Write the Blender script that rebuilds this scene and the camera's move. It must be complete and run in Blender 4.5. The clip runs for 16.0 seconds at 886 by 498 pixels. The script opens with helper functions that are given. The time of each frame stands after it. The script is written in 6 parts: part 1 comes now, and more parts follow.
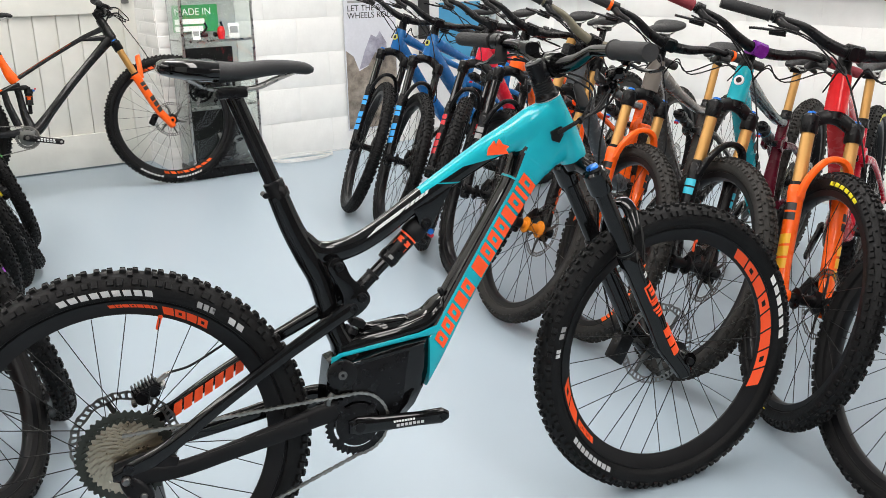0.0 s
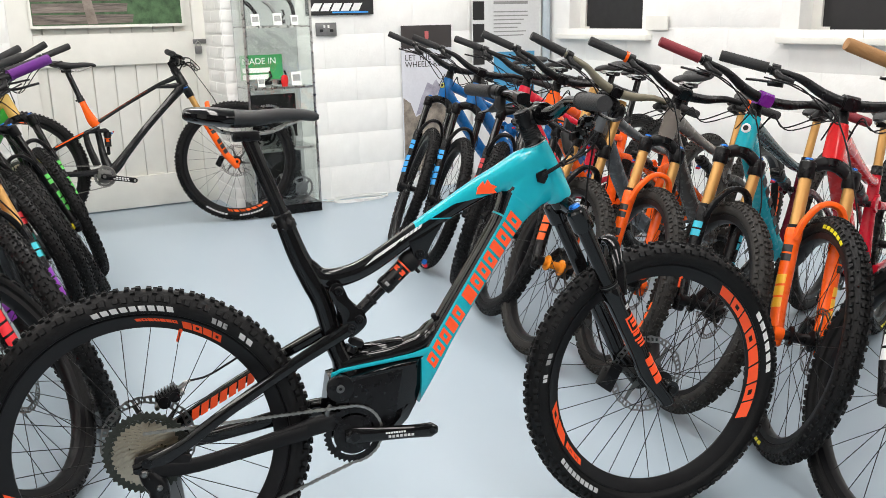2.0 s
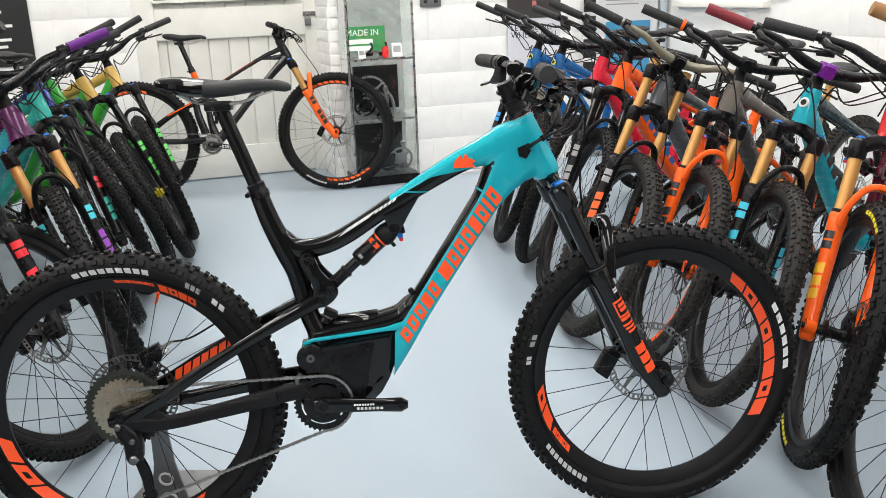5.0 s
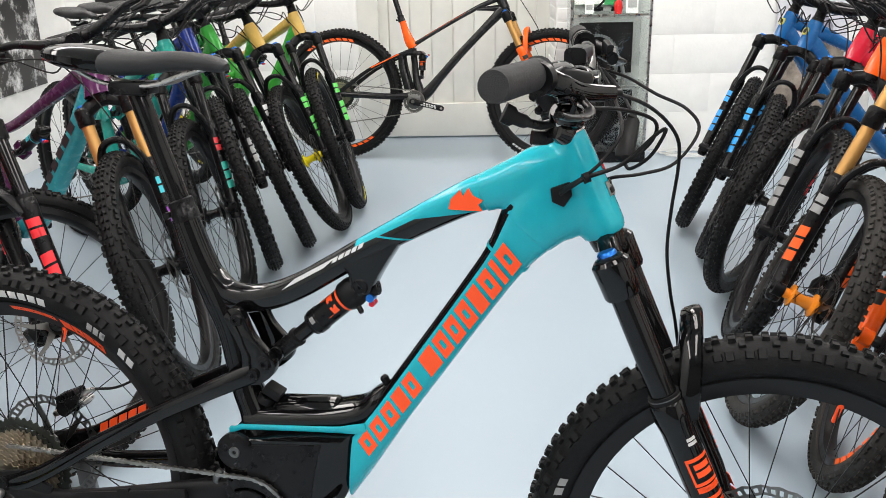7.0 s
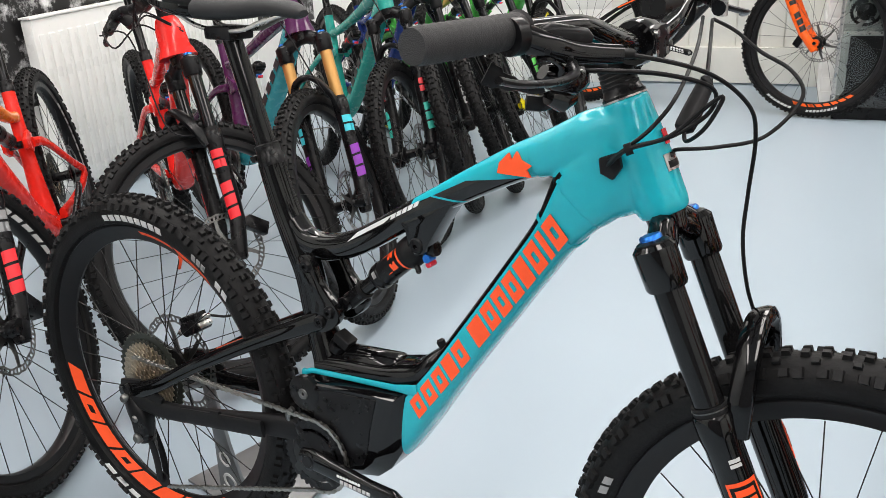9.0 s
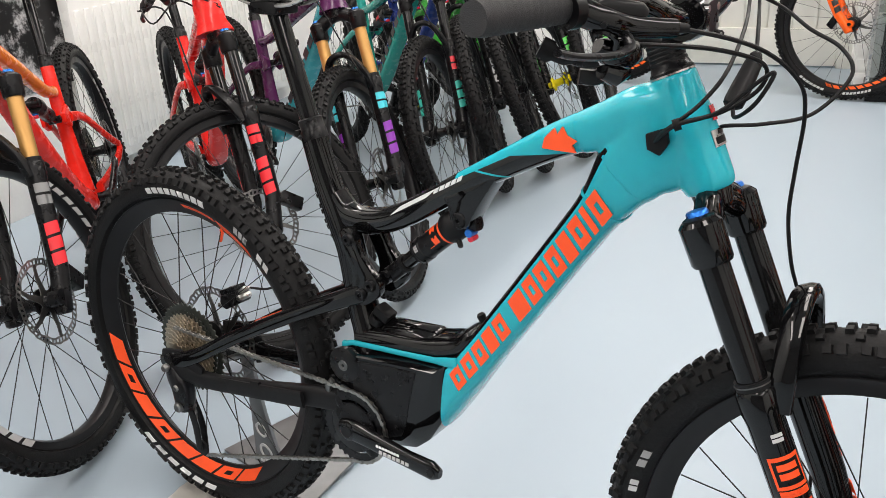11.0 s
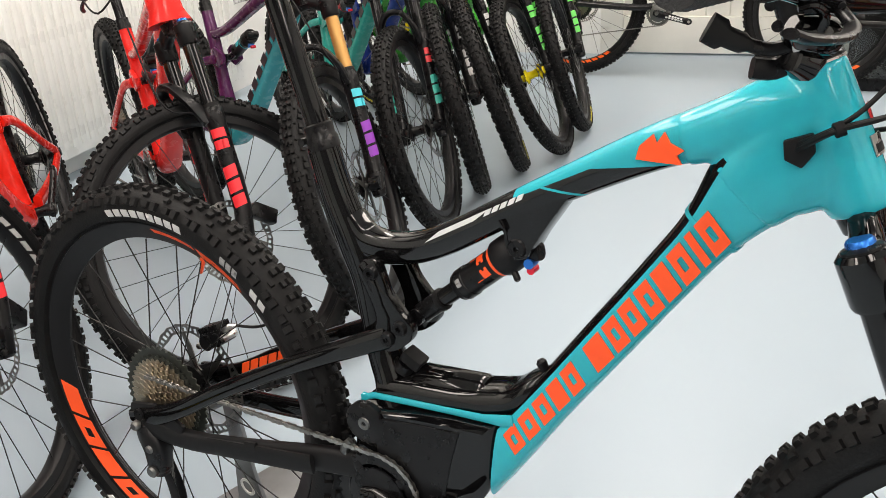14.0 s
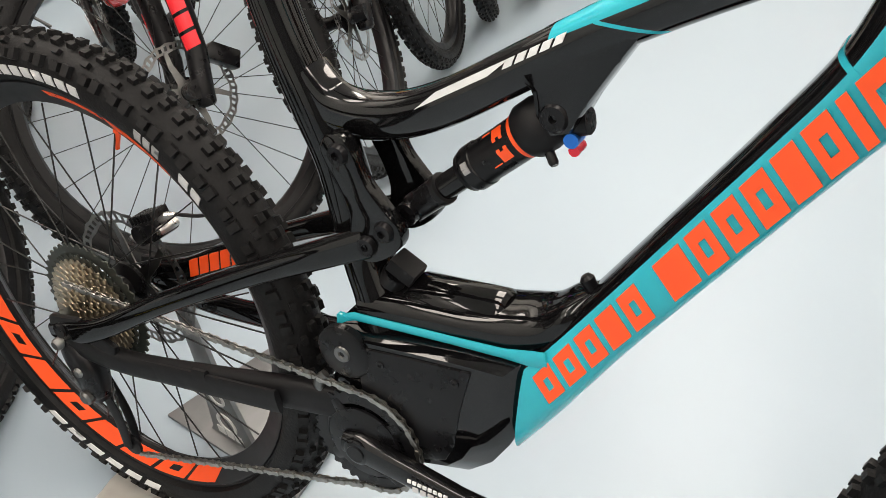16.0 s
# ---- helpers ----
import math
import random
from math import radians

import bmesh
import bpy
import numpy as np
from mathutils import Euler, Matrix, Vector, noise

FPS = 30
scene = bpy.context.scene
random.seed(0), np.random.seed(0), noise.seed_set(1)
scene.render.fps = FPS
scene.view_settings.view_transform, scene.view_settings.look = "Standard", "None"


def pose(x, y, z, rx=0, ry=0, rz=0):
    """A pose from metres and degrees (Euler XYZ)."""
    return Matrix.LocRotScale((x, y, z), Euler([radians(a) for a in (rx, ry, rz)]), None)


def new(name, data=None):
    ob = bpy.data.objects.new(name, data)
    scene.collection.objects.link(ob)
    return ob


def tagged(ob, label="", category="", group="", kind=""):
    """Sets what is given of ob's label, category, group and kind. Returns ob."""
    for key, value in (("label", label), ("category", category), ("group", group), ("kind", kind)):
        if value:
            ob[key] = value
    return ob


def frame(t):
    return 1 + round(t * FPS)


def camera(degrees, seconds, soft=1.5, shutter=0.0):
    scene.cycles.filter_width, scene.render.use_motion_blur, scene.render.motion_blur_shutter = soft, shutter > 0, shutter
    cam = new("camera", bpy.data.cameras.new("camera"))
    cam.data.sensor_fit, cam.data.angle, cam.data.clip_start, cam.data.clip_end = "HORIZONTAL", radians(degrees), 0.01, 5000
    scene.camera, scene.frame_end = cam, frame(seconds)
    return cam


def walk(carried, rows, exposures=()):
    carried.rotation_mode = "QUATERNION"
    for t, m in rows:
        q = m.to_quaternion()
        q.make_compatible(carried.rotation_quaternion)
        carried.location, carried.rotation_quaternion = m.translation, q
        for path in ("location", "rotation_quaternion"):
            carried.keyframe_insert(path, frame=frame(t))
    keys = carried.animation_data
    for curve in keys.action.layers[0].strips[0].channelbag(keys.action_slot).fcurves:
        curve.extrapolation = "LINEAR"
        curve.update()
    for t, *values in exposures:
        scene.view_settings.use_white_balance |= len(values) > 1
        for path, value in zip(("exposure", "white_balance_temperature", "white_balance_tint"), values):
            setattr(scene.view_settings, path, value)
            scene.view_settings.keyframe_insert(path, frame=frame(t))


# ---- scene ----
cam = camera(53.9, 16.0, soft=0.8)
METRES, EYE, TILT, LEAN, TURN = 3.0, 1.197, -18.0, 0.87, -34.0
ROWS = [
    (0.0, 0.0, 0.0, 0.0, -0.0, -0.0, 0.0),
    (0.5, 0.0012, 0.0001, 0.0017, -0.43, 0.45, 0.36),
    (1.0, 0.0032, -0.0079, 0.0014, -0.57, 0.94, 0.33),
    (1.5, 0.0203, -0.0292, 0.0001, 0.62, 1.94, 0.23),
    (2.0, 0.0615, -0.0595, -0.0104, 4.96, 2.84, -1.31),
    (2.5, 0.0855, -0.0982, -0.0172, 8.18, 2.81, -1.89),
    (3.0, 0.1006, -0.1427, -0.0318, 8.32, 2.32, -1.78),
    (5.5, 0.221, 0.0399, 0.0166, 19.36, -0.37, -4.89),
    (6.0, 0.2467, 0.1123, 0.0387, 24.46, -1.86, -6.45),
    (6.5, 0.2503, 0.1735, 0.0552, 28.86, -3.39, -8.03),
    (7.0, 0.2481, 0.2453, 0.0774, 34.18, -4.95, -9.88),
    (7.5, 0.2781, 0.2961, 0.0954, 43.97, -7.4, -11.56),
    (8.0, 0.2998, 0.3186, 0.1068, 50.21, -9.71, -12.03),
    (8.5, 0.3036, 0.3279, 0.1072, 52.03, -11.09, -11.98),
    (9.0, 0.3039, 0.3332, 0.1049, 53.52, -12.61, -12.04),
    (11.5, 0.3017, 0.3213, 0.0998, 55.15, -14.22, -12.47),
    (12.0, 0.3001, 0.3228, 0.0987, 55.23, -14.24, -12.67),
    (12.5, 0.2996, 0.3231, 0.0976, 55.43, -14.2, -12.82),
    (13.0, 0.2949, 0.3233, 0.0955, 55.5, -14.16, -13.03),
    (13.5, 0.2638, 0.3248, 0.0943, 54.3, -13.74, -12.24),
    (14.0, 0.2095, 0.3355, 0.0875, 50.53, -13.65, -11.91),
    (14.5, 0.1671, 0.3689, 0.0773, 49.61, -17.33, -12.29),
    (15.0, 0.1345, 0.4071, 0.0688, 50.89, -23.13, -12.06),
    (15.5, 0.1284, 0.4139, 0.0644, 51.02, -26.5, -11.27),
    (16.0, 0.1267, 0.4098, 0.0727, 50.37, -24.85, -10.36),
]
EXPOSURES = [(0.0, 0.09, 6700, 12), (9.0, 0.15, 6750, 13), (12.0, 0.15, 7050, 15), (16.0, 0.28, 7350, 14)]
walk(cam, [(t, pose(-0.70, -1.33, EYE, TILT, LEAN, TURN) @ pose(METRES * x, METRES * y, METRES * z, 90 + pitch, roll, yaw)) for t, x, y, z, yaw, pitch, roll in ROWS], EXPOSURES)

# ---- light ----
world = bpy.data.worlds.new("world")
scene.world = world
world.use_nodes = True
wn = world.node_tree.nodes
sky = wn.new("ShaderNodeTexSky")
sky.sky_type, sky.sun_disc, sky.sun_elevation, sky.sun_rotation = "NISHITA", False, radians(40), radians(200)
world.node_tree.links.new(sky.outputs[0], wn["Background"].inputs[0])
wn["Background"].inputs[1].default_value = 0.1


def area_lamp(name, x, y, z, sx, sy, watts, colour):
    data = bpy.data.lights.new(name, "AREA")
    data.shape, data.size, data.size_y, data.energy, data.color = "RECTANGLE", sx, sy, watts, colour
    ob = new(name, data)
    ob.matrix_basis = pose(x, y, z)
    return ob


for lx in (-1.72, 0.35, 2.4):
    for ly in (-2.6, 0.3, 3.0):
        area_lamp("strip_lamp", lx, ly, 2.86, 0.45, 2.2, 36.0, (1.0, 0.985, 0.96))


# ---- materials ----
def material(name, colour, rough=0.5, metal=0.0, coat=0.0, vary=0.12, scale=30.0, bump=0.0, bump_scale=200.0, specular=0.5, wear=0.0):
    m = bpy.data.materials.new(name)
    m.use_nodes = True
    nt = m.node_tree
    n, l = nt.nodes, nt.links
    b = n["Principled BSDF"]
    b.inputs["Metallic"].default_value = metal
    b.inputs["Coat Weight"].default_value = coat
    b.inputs["Coat Roughness"].default_value = 0.035
    b.inputs["Specular IOR Level"].default_value = specular
    tex = n.new("ShaderNodeTexCoord")
    fine = n.new("ShaderNodeTexNoise")
    fine.inputs["Scale"].default_value, fine.inputs["Detail"].default_value = scale, 6.0
    broad = n.new("ShaderNodeTexNoise")
    broad.inputs["Scale"].default_value, broad.inputs["Detail"].default_value = scale / 9.0, 3.0
    for t in (fine, broad):
        l.new(tex.outputs["Object"], t.inputs["Vector"])
    add = n.new("ShaderNodeMath")
    add.operation = "ADD"
    l.new(fine.outputs[0], add.inputs[0])
    l.new(broad.outputs[0], add.inputs[1])
    ramp = n.new("ShaderNodeMapRange")
    ramp.inputs[1].default_value, ramp.inputs[2].default_value = 0.7, 1.3
    ramp.inputs[3].default_value, ramp.inputs[4].default_value = 1.0 - vary, 1.0 + vary
    l.new(add.outputs[0], ramp.inputs[0])
    mul = n.new("ShaderNodeVectorMath")
    mul.operation = "SCALE"
    mul.inputs[0].default_value = colour
    l.new(ramp.outputs[0], mul.inputs["Scale"])
    l.new(mul.outputs[0], b.inputs["Base Color"])
    rr = n.new("ShaderNodeMapRange")
    rr.inputs[1].default_value, rr.inputs[2].default_value = 0.35, 0.65
    rr.inputs[3].default_value, rr.inputs[4].default_value = max(rough - 0.05 - wear, 0.02), min(rough + 0.05 + wear, 1.0)
    l.new(fine.outputs[0], rr.inputs[0])
    l.new(rr.outputs[0], b.inputs["Roughness"])
    if bump:
        nb = n.new("ShaderNodeTexNoise")
        nb.inputs["Scale"].default_value, nb.inputs["Detail"].default_value = bump_scale, 4.0
        l.new(tex.outputs["Object"], nb.inputs["Vector"])
        bp = n.new("ShaderNodeBump")
        bp.inputs["Strength"].default_value, bp.inputs["Distance"].default_value = bump, 0.004
        l.new(nb.outputs[0], bp.inputs["Height"])
        l.new(bp.outputs[0], b.inputs["Normal"])
    return m


MAT = {}


def paint(colour, rough=0.25, coat=0.4):
    key = (colour, rough, coat)
    if key not in MAT:
        MAT[key] = material("paint", colour, rough, 0.0, coat, 0.06, 40.0, specular=0.15)
    return MAT[key]


def flat_ink(colour):
    key = ("ink", colour)
    if key not in MAT:
        MAT[key] = material("ink", colour, 0.45, 0.0, 0.0, 0.05, 60.0)
    return MAT[key]


def two_tone(name, teal, black):
    """Teal above a bent line along the tube, gloss black under it, with one thin teal line in the black."""
    m = bpy.data.materials.new(name)
    m.use_nodes = True
    n, l = m.node_tree.nodes, m.node_tree.links
    b = n["Principled BSDF"]
    b.inputs["Coat Roughness"].default_value = 0.035
    b.inputs["Specular IOR Level"].default_value = 0.05
    xyz = n.new("ShaderNodeSeparateXYZ")
    l.new(n.new("ShaderNodeTexCoord").outputs["Object"], xyz.inputs[0])

    def calc(op, p, q, r=None):
        k = n.new("ShaderNodeMath")
        k.operation = op
        for i, v in enumerate((p, q, r)):
            if v is None:
                continue
            if isinstance(v, float):
                k.inputs[i].default_value = v
            else:
                l.new(v, k.inputs[i])
        return k.outputs[0]
    x, z = xyz.outputs[0], xyz.outputs[2]
    bent = calc("MINIMUM", calc("MULTIPLY_ADD", x, 0.52, 0.6797), calc("MULTIPLY_ADD", x, 0.16, 0.7770))
    over = calc("MULTIPLY", calc("GREATER_THAN", z, bent), calc("GREATER_THAN", x, 0.18))
    thin = calc("LESS_THAN", calc("ABSOLUTE", calc("SUBTRACT", z, calc("MULTIPLY_ADD", x, -0.06, 0.8045)), 0.0), 0.0014)
    thin = calc("MULTIPLY", thin, calc("LESS_THAN", calc("ABSOLUTE", calc("SUBTRACT", x, 0.240), 0.0), 0.026))
    mask = calc("MAXIMUM", over, thin)
    for key, a, c in (("Base Color", teal, black), ("Roughness", 0.22, 0.12), ("Coat Weight", 0.45, 0.8)):
        mix = n.new("ShaderNodeMix")
        if key == "Base Color":
            mix.data_type = "RGBA"
            mix.inputs[6].default_value, mix.inputs[7].default_value = (*c, 1), (*a, 1)
            l.new(mix.outputs[2], b.inputs[key])
        else:
            mix.inputs[2].default_value, mix.inputs[3].default_value = c, a
            l.new(mix.outputs[0], b.inputs[key])
        l.new(mask, mix.inputs[0])
    return m


RUBBER = material("tyre_rubber", (0.0068, 0.0068, 0.0072), 0.5, vary=0.35, scale=45, bump=0.2, bump_scale=260, specular=0.16)
TREAD = material("tread_rubber", (0.0068, 0.0068, 0.0072), 0.55, vary=0.4, scale=60, bump=0.15, bump_scale=300, specular=0.2)
GRIP = material("grip_rubber", (0.016, 0.016, 0.017), 0.7, vary=0.2, scale=80, bump=0.5, bump_scale=900)
GLOSS = material("gloss_carbon", (0.0030, 0.0030, 0.0034), 0.12, coat=0.75, vary=0.2, scale=30, specular=0.0)
SATIN = material("satin_black", (0.0052, 0.0052, 0.006), 0.30, vary=0.2, scale=50, specular=0.22)
MATT = material("matt_black", (0.0070, 0.0070, 0.0078), 0.5, vary=0.2, scale=60, specular=0.18)
RIM = material("rim_black", (0.008, 0.008, 0.009), 0.35, vary=0.15, scale=40, specular=0.25)
STEEL = material("steel", (0.48, 0.47, 0.455), 0.3, 1.0, vary=0.15, scale=70)
CASSETTE = material("cassette_steel", (0.42, 0.365, 0.285), 0.32, 1.0, vary=0.15, scale=70)
BIGSPROCKET = material("dark_sprocket", (0.055, 0.060, 0.052), 0.45, 0.8, vary=0.15, scale=70)
DISCSTEEL = material("disc_steel", (0.36, 0.355, 0.345), 0.34, 1.0, vary=0.15, scale=70)
DARKSTEEL = material("dark_steel", (0.16, 0.16, 0.155), 0.4, 1.0, vary=0.15, scale=70)
CHAIN = material("chain_steel", (0.30, 0.29, 0.27), 0.38, 1.0, vary=0.3, scale=200)
GOLD = material("gold_stanchion", (0.50, 0.27, 0.085), 0.36, 0.55, 0.0, vary=0.03, scale=50, specular=0.4)
BLACKTUBE = material("black_stanchion", (0.006, 0.006, 0.0065), 0.12, coat=0.55, vary=0.1, scale=50, specular=0.03)
SPOKE = material("spoke_black", (0.02, 0.02, 0.02), 0.35, 0.6, vary=0.1, scale=50)
BLUECAP = material("blue_anodised", (0.02, 0.16, 0.55), 0.3, 0.8, vary=0.1)
SADDLE = material("saddle_cover", (0.014, 0.0145, 0.016), 0.6, vary=0.2, scale=60, bump=0.25, bump_scale=700)
FLOOR = material("painted_floor", (0.336, 0.410, 0.470), 0.36, vary=0.012, scale=5, bump=0.02, bump_scale=90, wear=-0.04, specular=0.4)
WHITEWALL = material("white_wall_paint", (0.83, 0.83, 0.81), 0.55, vary=0.04, scale=12, bump=0.3, bump_scale=60)
DOORPAINT = material("cream_door_paint", (0.77, 0.765, 0.715), 0.45, vary=0.05, scale=9, bump=0.15, bump_scale=50)
CEILING = material("ceiling_paint", (0.7, 0.7, 0.69), 0.7, vary=0.04, scale=8)
RADIATOR = material("radiator_enamel", (0.82, 0.82, 0.80), 0.3, vary=0.03, scale=10)
TEAL, ORANGE = (0.004, 0.375, 0.455), (0.95, 0.085, 0.012)
TEALP = paint(TEAL, 0.20, 0.45)
TOPTUBE = two_tone("teal_and_black_paint", TEAL, (0.0035, 0.0035, 0.004))
WORN_RUBBER = material("worn_tyre_rubber", (0.024, 0.0225, 0.021), 0.6, vary=0.3, scale=45, bump=0.2, bump_scale=260, specular=0.2)
WORN_TREAD = material("worn_tread_rubber", (0.027, 0.025, 0.023), 0.62, vary=0.35, scale=60, bump=0.15, bump_scale=300, specular=0.2)
ORANGEINK = flat_ink(ORANGE)
WHITEINK = flat_ink((0.75, 0.75, 0.74))
GREYINK = flat_ink((0.28, 0.28, 0.28))
LIGHTINK = flat_ink((0.5, 0.5, 0.5))


# ---- mesh tools ----
def mesh_of(bm, name, mats, angle=38):
    bmesh.ops.recalc_face_normals(bm, faces=bm.faces)
    me = bpy.data.meshes.new(name)
    bm.to_mesh(me)
    bm.free()
    for m in (mats if isinstance(mats, (list, tuple)) else [mats]):
        me.materials.append(m)
    me.set_sharp_from_angle(angle=radians(angle))
    return me


def put(name, me, parent=None, m=None, label=""):
    ob = new(name, me)
    ob.parent = parent
    if m is not None:
        ob.matrix_basis = m
    if label:
        ob["label"] = label
    return ob


def part(name, bm, mats, parent=None, label="", m=None, angle=38):
    return put(name, mesh_of(bm, name, mats, angle), parent, m, label)


SHARED = {}


def shared(key, builder, mats, angle=38):
    if key not in SHARED:
        SHARED[key] = mesh_of(builder(), key if isinstance(key, str) else str(key[0]), mats, angle)
    return SHARED[key]


def spline(pts, n=6):
    """Catmull-Rom through tuples of any length."""
    a = [np.array(p, float) for p in pts]
    a = [2 * a[0] - a[1]] + a + [2 * a[-1] - a[-2]]
    out = []
    for i in range(1, len(a) - 2):
        for k in range(n):
            t = k / n
            out.append(0.5 * (2 * a[i] + (a[i + 1] - a[i - 1]) * t + (2 * a[i - 1] - 5 * a[i] + 4 * a[i + 1] - a[i + 2]) * t * t + (3 * a[i] - a[i - 1] - 3 * a[i + 1] + a[i + 2]) * t ** 3))
    return out + [a[-2]]


def sweep(bm, pts, rad, seg=10, side=(0, 1, 0), power=1.0, pick=None, caps=True):
    """A tube through pts; rad: one radius, or for each point (in the plane, along side). pick(i, angle) gives a material slot."""
    pts = [Vector(p) for p in pts]
    side = Vector(side)
    rings = []
    for i, p in enumerate(pts):
        t = (pts[min(i + 1, len(pts) - 1)] - pts[max(i - 1, 0)]).normalized()
        b = side - t * side.dot(t)
        if b.length < 0.05:
            b = Vector((1, 0, 0.3)) - t * Vector((1, 0, 0.3)).dot(t)
        b.normalize()
        n = t.cross(b)
        r = rad[i] if isinstance(rad, (list, tuple)) and not isinstance(rad[0], float) else rad
        ra, rb = (r, r) if isinstance(r, (float, int)) else (r[0], r[1])
        ring = []
        for k in range(seg):
            a = 2 * math.pi * (k + 0.5) / seg
            c, s = math.cos(a), math.sin(a)
            c, s = math.copysign(abs(c) ** power, c), math.copysign(abs(s) ** power, s)
            ring.append(bm.verts.new(p + n * (ra * c) + b * (rb * s)))
        rings.append(ring)
    for i in range(len(rings) - 1):
        for k in range(seg):
            fc = bm.faces.new((rings[i][k], rings[i][(k + 1) % seg], rings[i + 1][(k + 1) % seg], rings[i + 1][k]))
            fc.smooth = True
            if pick:
                fc.material_index = pick(i / max(len(rings) - 1, 1), 2 * math.pi * (k + 1) / seg)
    if caps:
        for ring in (rings[0], rings[-1]):
            fc = bm.faces.new(ring)
            if pick:
                fc.material_index = pick(0 if ring is rings[0] else 1, 0)
    return bm


def tube(pts, rad, **kw):
    return sweep(bmesh.new(), pts, rad, **kw)


def plane_tube(rows, n=5, seg=14, power=0.75, y=0.0, bm=None, pick=None):
    """A tube in the bike's plane from rows (x, z, half height, half width)."""
    s = spline(rows, n)
    return sweep(bm or bmesh.new(), [(p[0], y, p[1]) for p in s], [(p[2], p[3]) for p in s], seg=seg, power=power, pick=pick)


def lathe(bm, profile, seg=32, closed=False, y0=0.0):
    """Turns (radius, y) round the Y axis."""
    rings = []
    for k in range(seg):
        a = 2 * math.pi * k / seg
        rings.append([bm.verts.new((r * math.cos(a), y + y0, r * math.sin(a))) for r, y in profile])
    m = len(profile)
    for k in range(seg):
        p, q = rings[k], rings[(k + 1) % seg]
        for i in range(m if closed else m - 1):
            j = (i + 1) % m
            bm.faces.new((p[i], p[j], q[j], q[i])).smooth = True
    if not closed:
        for i in (0, m - 1):
            if profile[i][0] > 1e-4:
                bm.faces.new([r[i] for r in rings])
    return bm


def plate(poly, y0, y1, bevel=0.0, bm=None):
    """A polygon (x, z) with thickness from y0 to y1."""
    own = bmesh.new()
    a = [own.verts.new((x, y0, z)) for x, z in poly]
    b = [own.verts.new((x, y1, z)) for x, z in poly]
    own.faces.new(a)
    own.faces.new(b)
    for i in range(len(poly)):
        j = (i + 1) % len(poly)
        own.faces.new((a[i], a[j], b[j], b[i]))
    if bevel:
        bmesh.ops.recalc_face_normals(own, faces=own.faces)
        for f in bmesh.ops.bevel(own, geom=own.edges[:], offset=bevel, segments=2, profile=0.6, affect="EDGES")["faces"]:
            f.smooth = True
    if bm is None:
        return own
    merge(bm, own)
    return bm


def rounded(poly, n=4):
    """A closed outline with soft corners."""
    a, k = [np.array(p, float) for p in poly], len(poly)
    out = []
    for i in range(k):
        p0, p1, p2, p3 = a[i - 1], a[i], a[(i + 1) % k], a[(i + 2) % k]
        for j in range(n):
            t = j / n
            out.append(tuple(0.5 * (2 * p1 + (p2 - p0) * t + (2 * p0 - 5 * p1 + 4 * p2 - p3) * t * t + (3 * p1 - p0 - 3 * p2 + p3) * t ** 3)))
    return out


def facets(rings):
    """Joins outlines (x, y, z) of equal length into a closed faceted body."""
    bm = bmesh.new()
    vs = [[bm.verts.new(p) for p in r] for r in rings]
    for p, q in zip(vs, vs[1:]):
        for i in range(len(p)):
            bm.faces.new((p[i], p[(i + 1) % len(p)], q[(i + 1) % len(p)], q[i]))
    bm.faces.new(vs[0])
    bm.faces.new(vs[-1])
    return bm


def fused(name, bms, mat, voxel, steps, parent, label=""):
    """Several bodies grown into one smooth skin."""
    raw = bpy.data.meshes.new(name)
    bm = bmesh.new()
    for b in bms:
        bmesh.ops.recalc_face_normals(b, faces=b.faces)
        merge(bm, b)
    bm.to_mesh(raw)
    bm.free()
    tmp = bpy.data.objects.new(name, raw)
    scene.collection.objects.link(tmp)
    r = tmp.modifiers.new("skin", "REMESH")
    r.mode, r.voxel_size, r.use_smooth_shade = "VOXEL", voxel, True
    s = tmp.modifiers.new("soft", "SMOOTH")
    s.iterations, s.factor = steps, 0.5
    me = bpy.data.meshes.new_from_object(tmp.evaluated_get(bpy.context.evaluated_depsgraph_get()))
    bpy.data.objects.remove(tmp)
    me.materials.clear()
    me.materials.append(mat)
    return put(name, me, parent, None, label)


def merge(bm, other, m=None):
    table = {}
    for v in other.verts:
        table[v] = bm.verts.new(m @ v.co if m is not None else v.co)
    for f in other.faces:
        try:
            g = bm.faces.new([table[v] for v in f.verts])
            g.material_index, g.smooth = f.material_index, f.smooth
        except ValueError:
            pass
    other.free()
    return bm


def block(sx, sy, sz, bevel=0.0, m=None):
    bm = plate([(-sx / 2, -sz / 2), (sx / 2, -sz / 2), (sx / 2, sz / 2), (-sx / 2, sz / 2)], -sy / 2, sy / 2, bevel)
    if m is not None:
        bm.transform(m)
    return bm


def slab(x0, x1, y0, y1, z0, z1, bevel=0.0):
    return block(x1 - x0, y1 - y0, z1 - z0, bevel, Matrix.Translation(((x0 + x1) / 2, (y0 + y1) / 2, (z0 + z1) / 2)))


def mark_quads(n, gap=0.2, spaces=(), slant=0.0):
    """Quads (u, v) of a row of n plain block marks that fill 0..1 by 0..1."""
    total = n + 0.6 * len(spaces)
    u, out = 0.0, []
    for i in range(n):
        if i in spaces:
            u += 0.6
        f = lambda p, q: ((u + p * (1 - gap) + slant * (q - 0.5)) / total, q)
        out.append((f(0, 0), f(1, 0), f(1, 1), f(0, 1)))
        u += 1
    return out


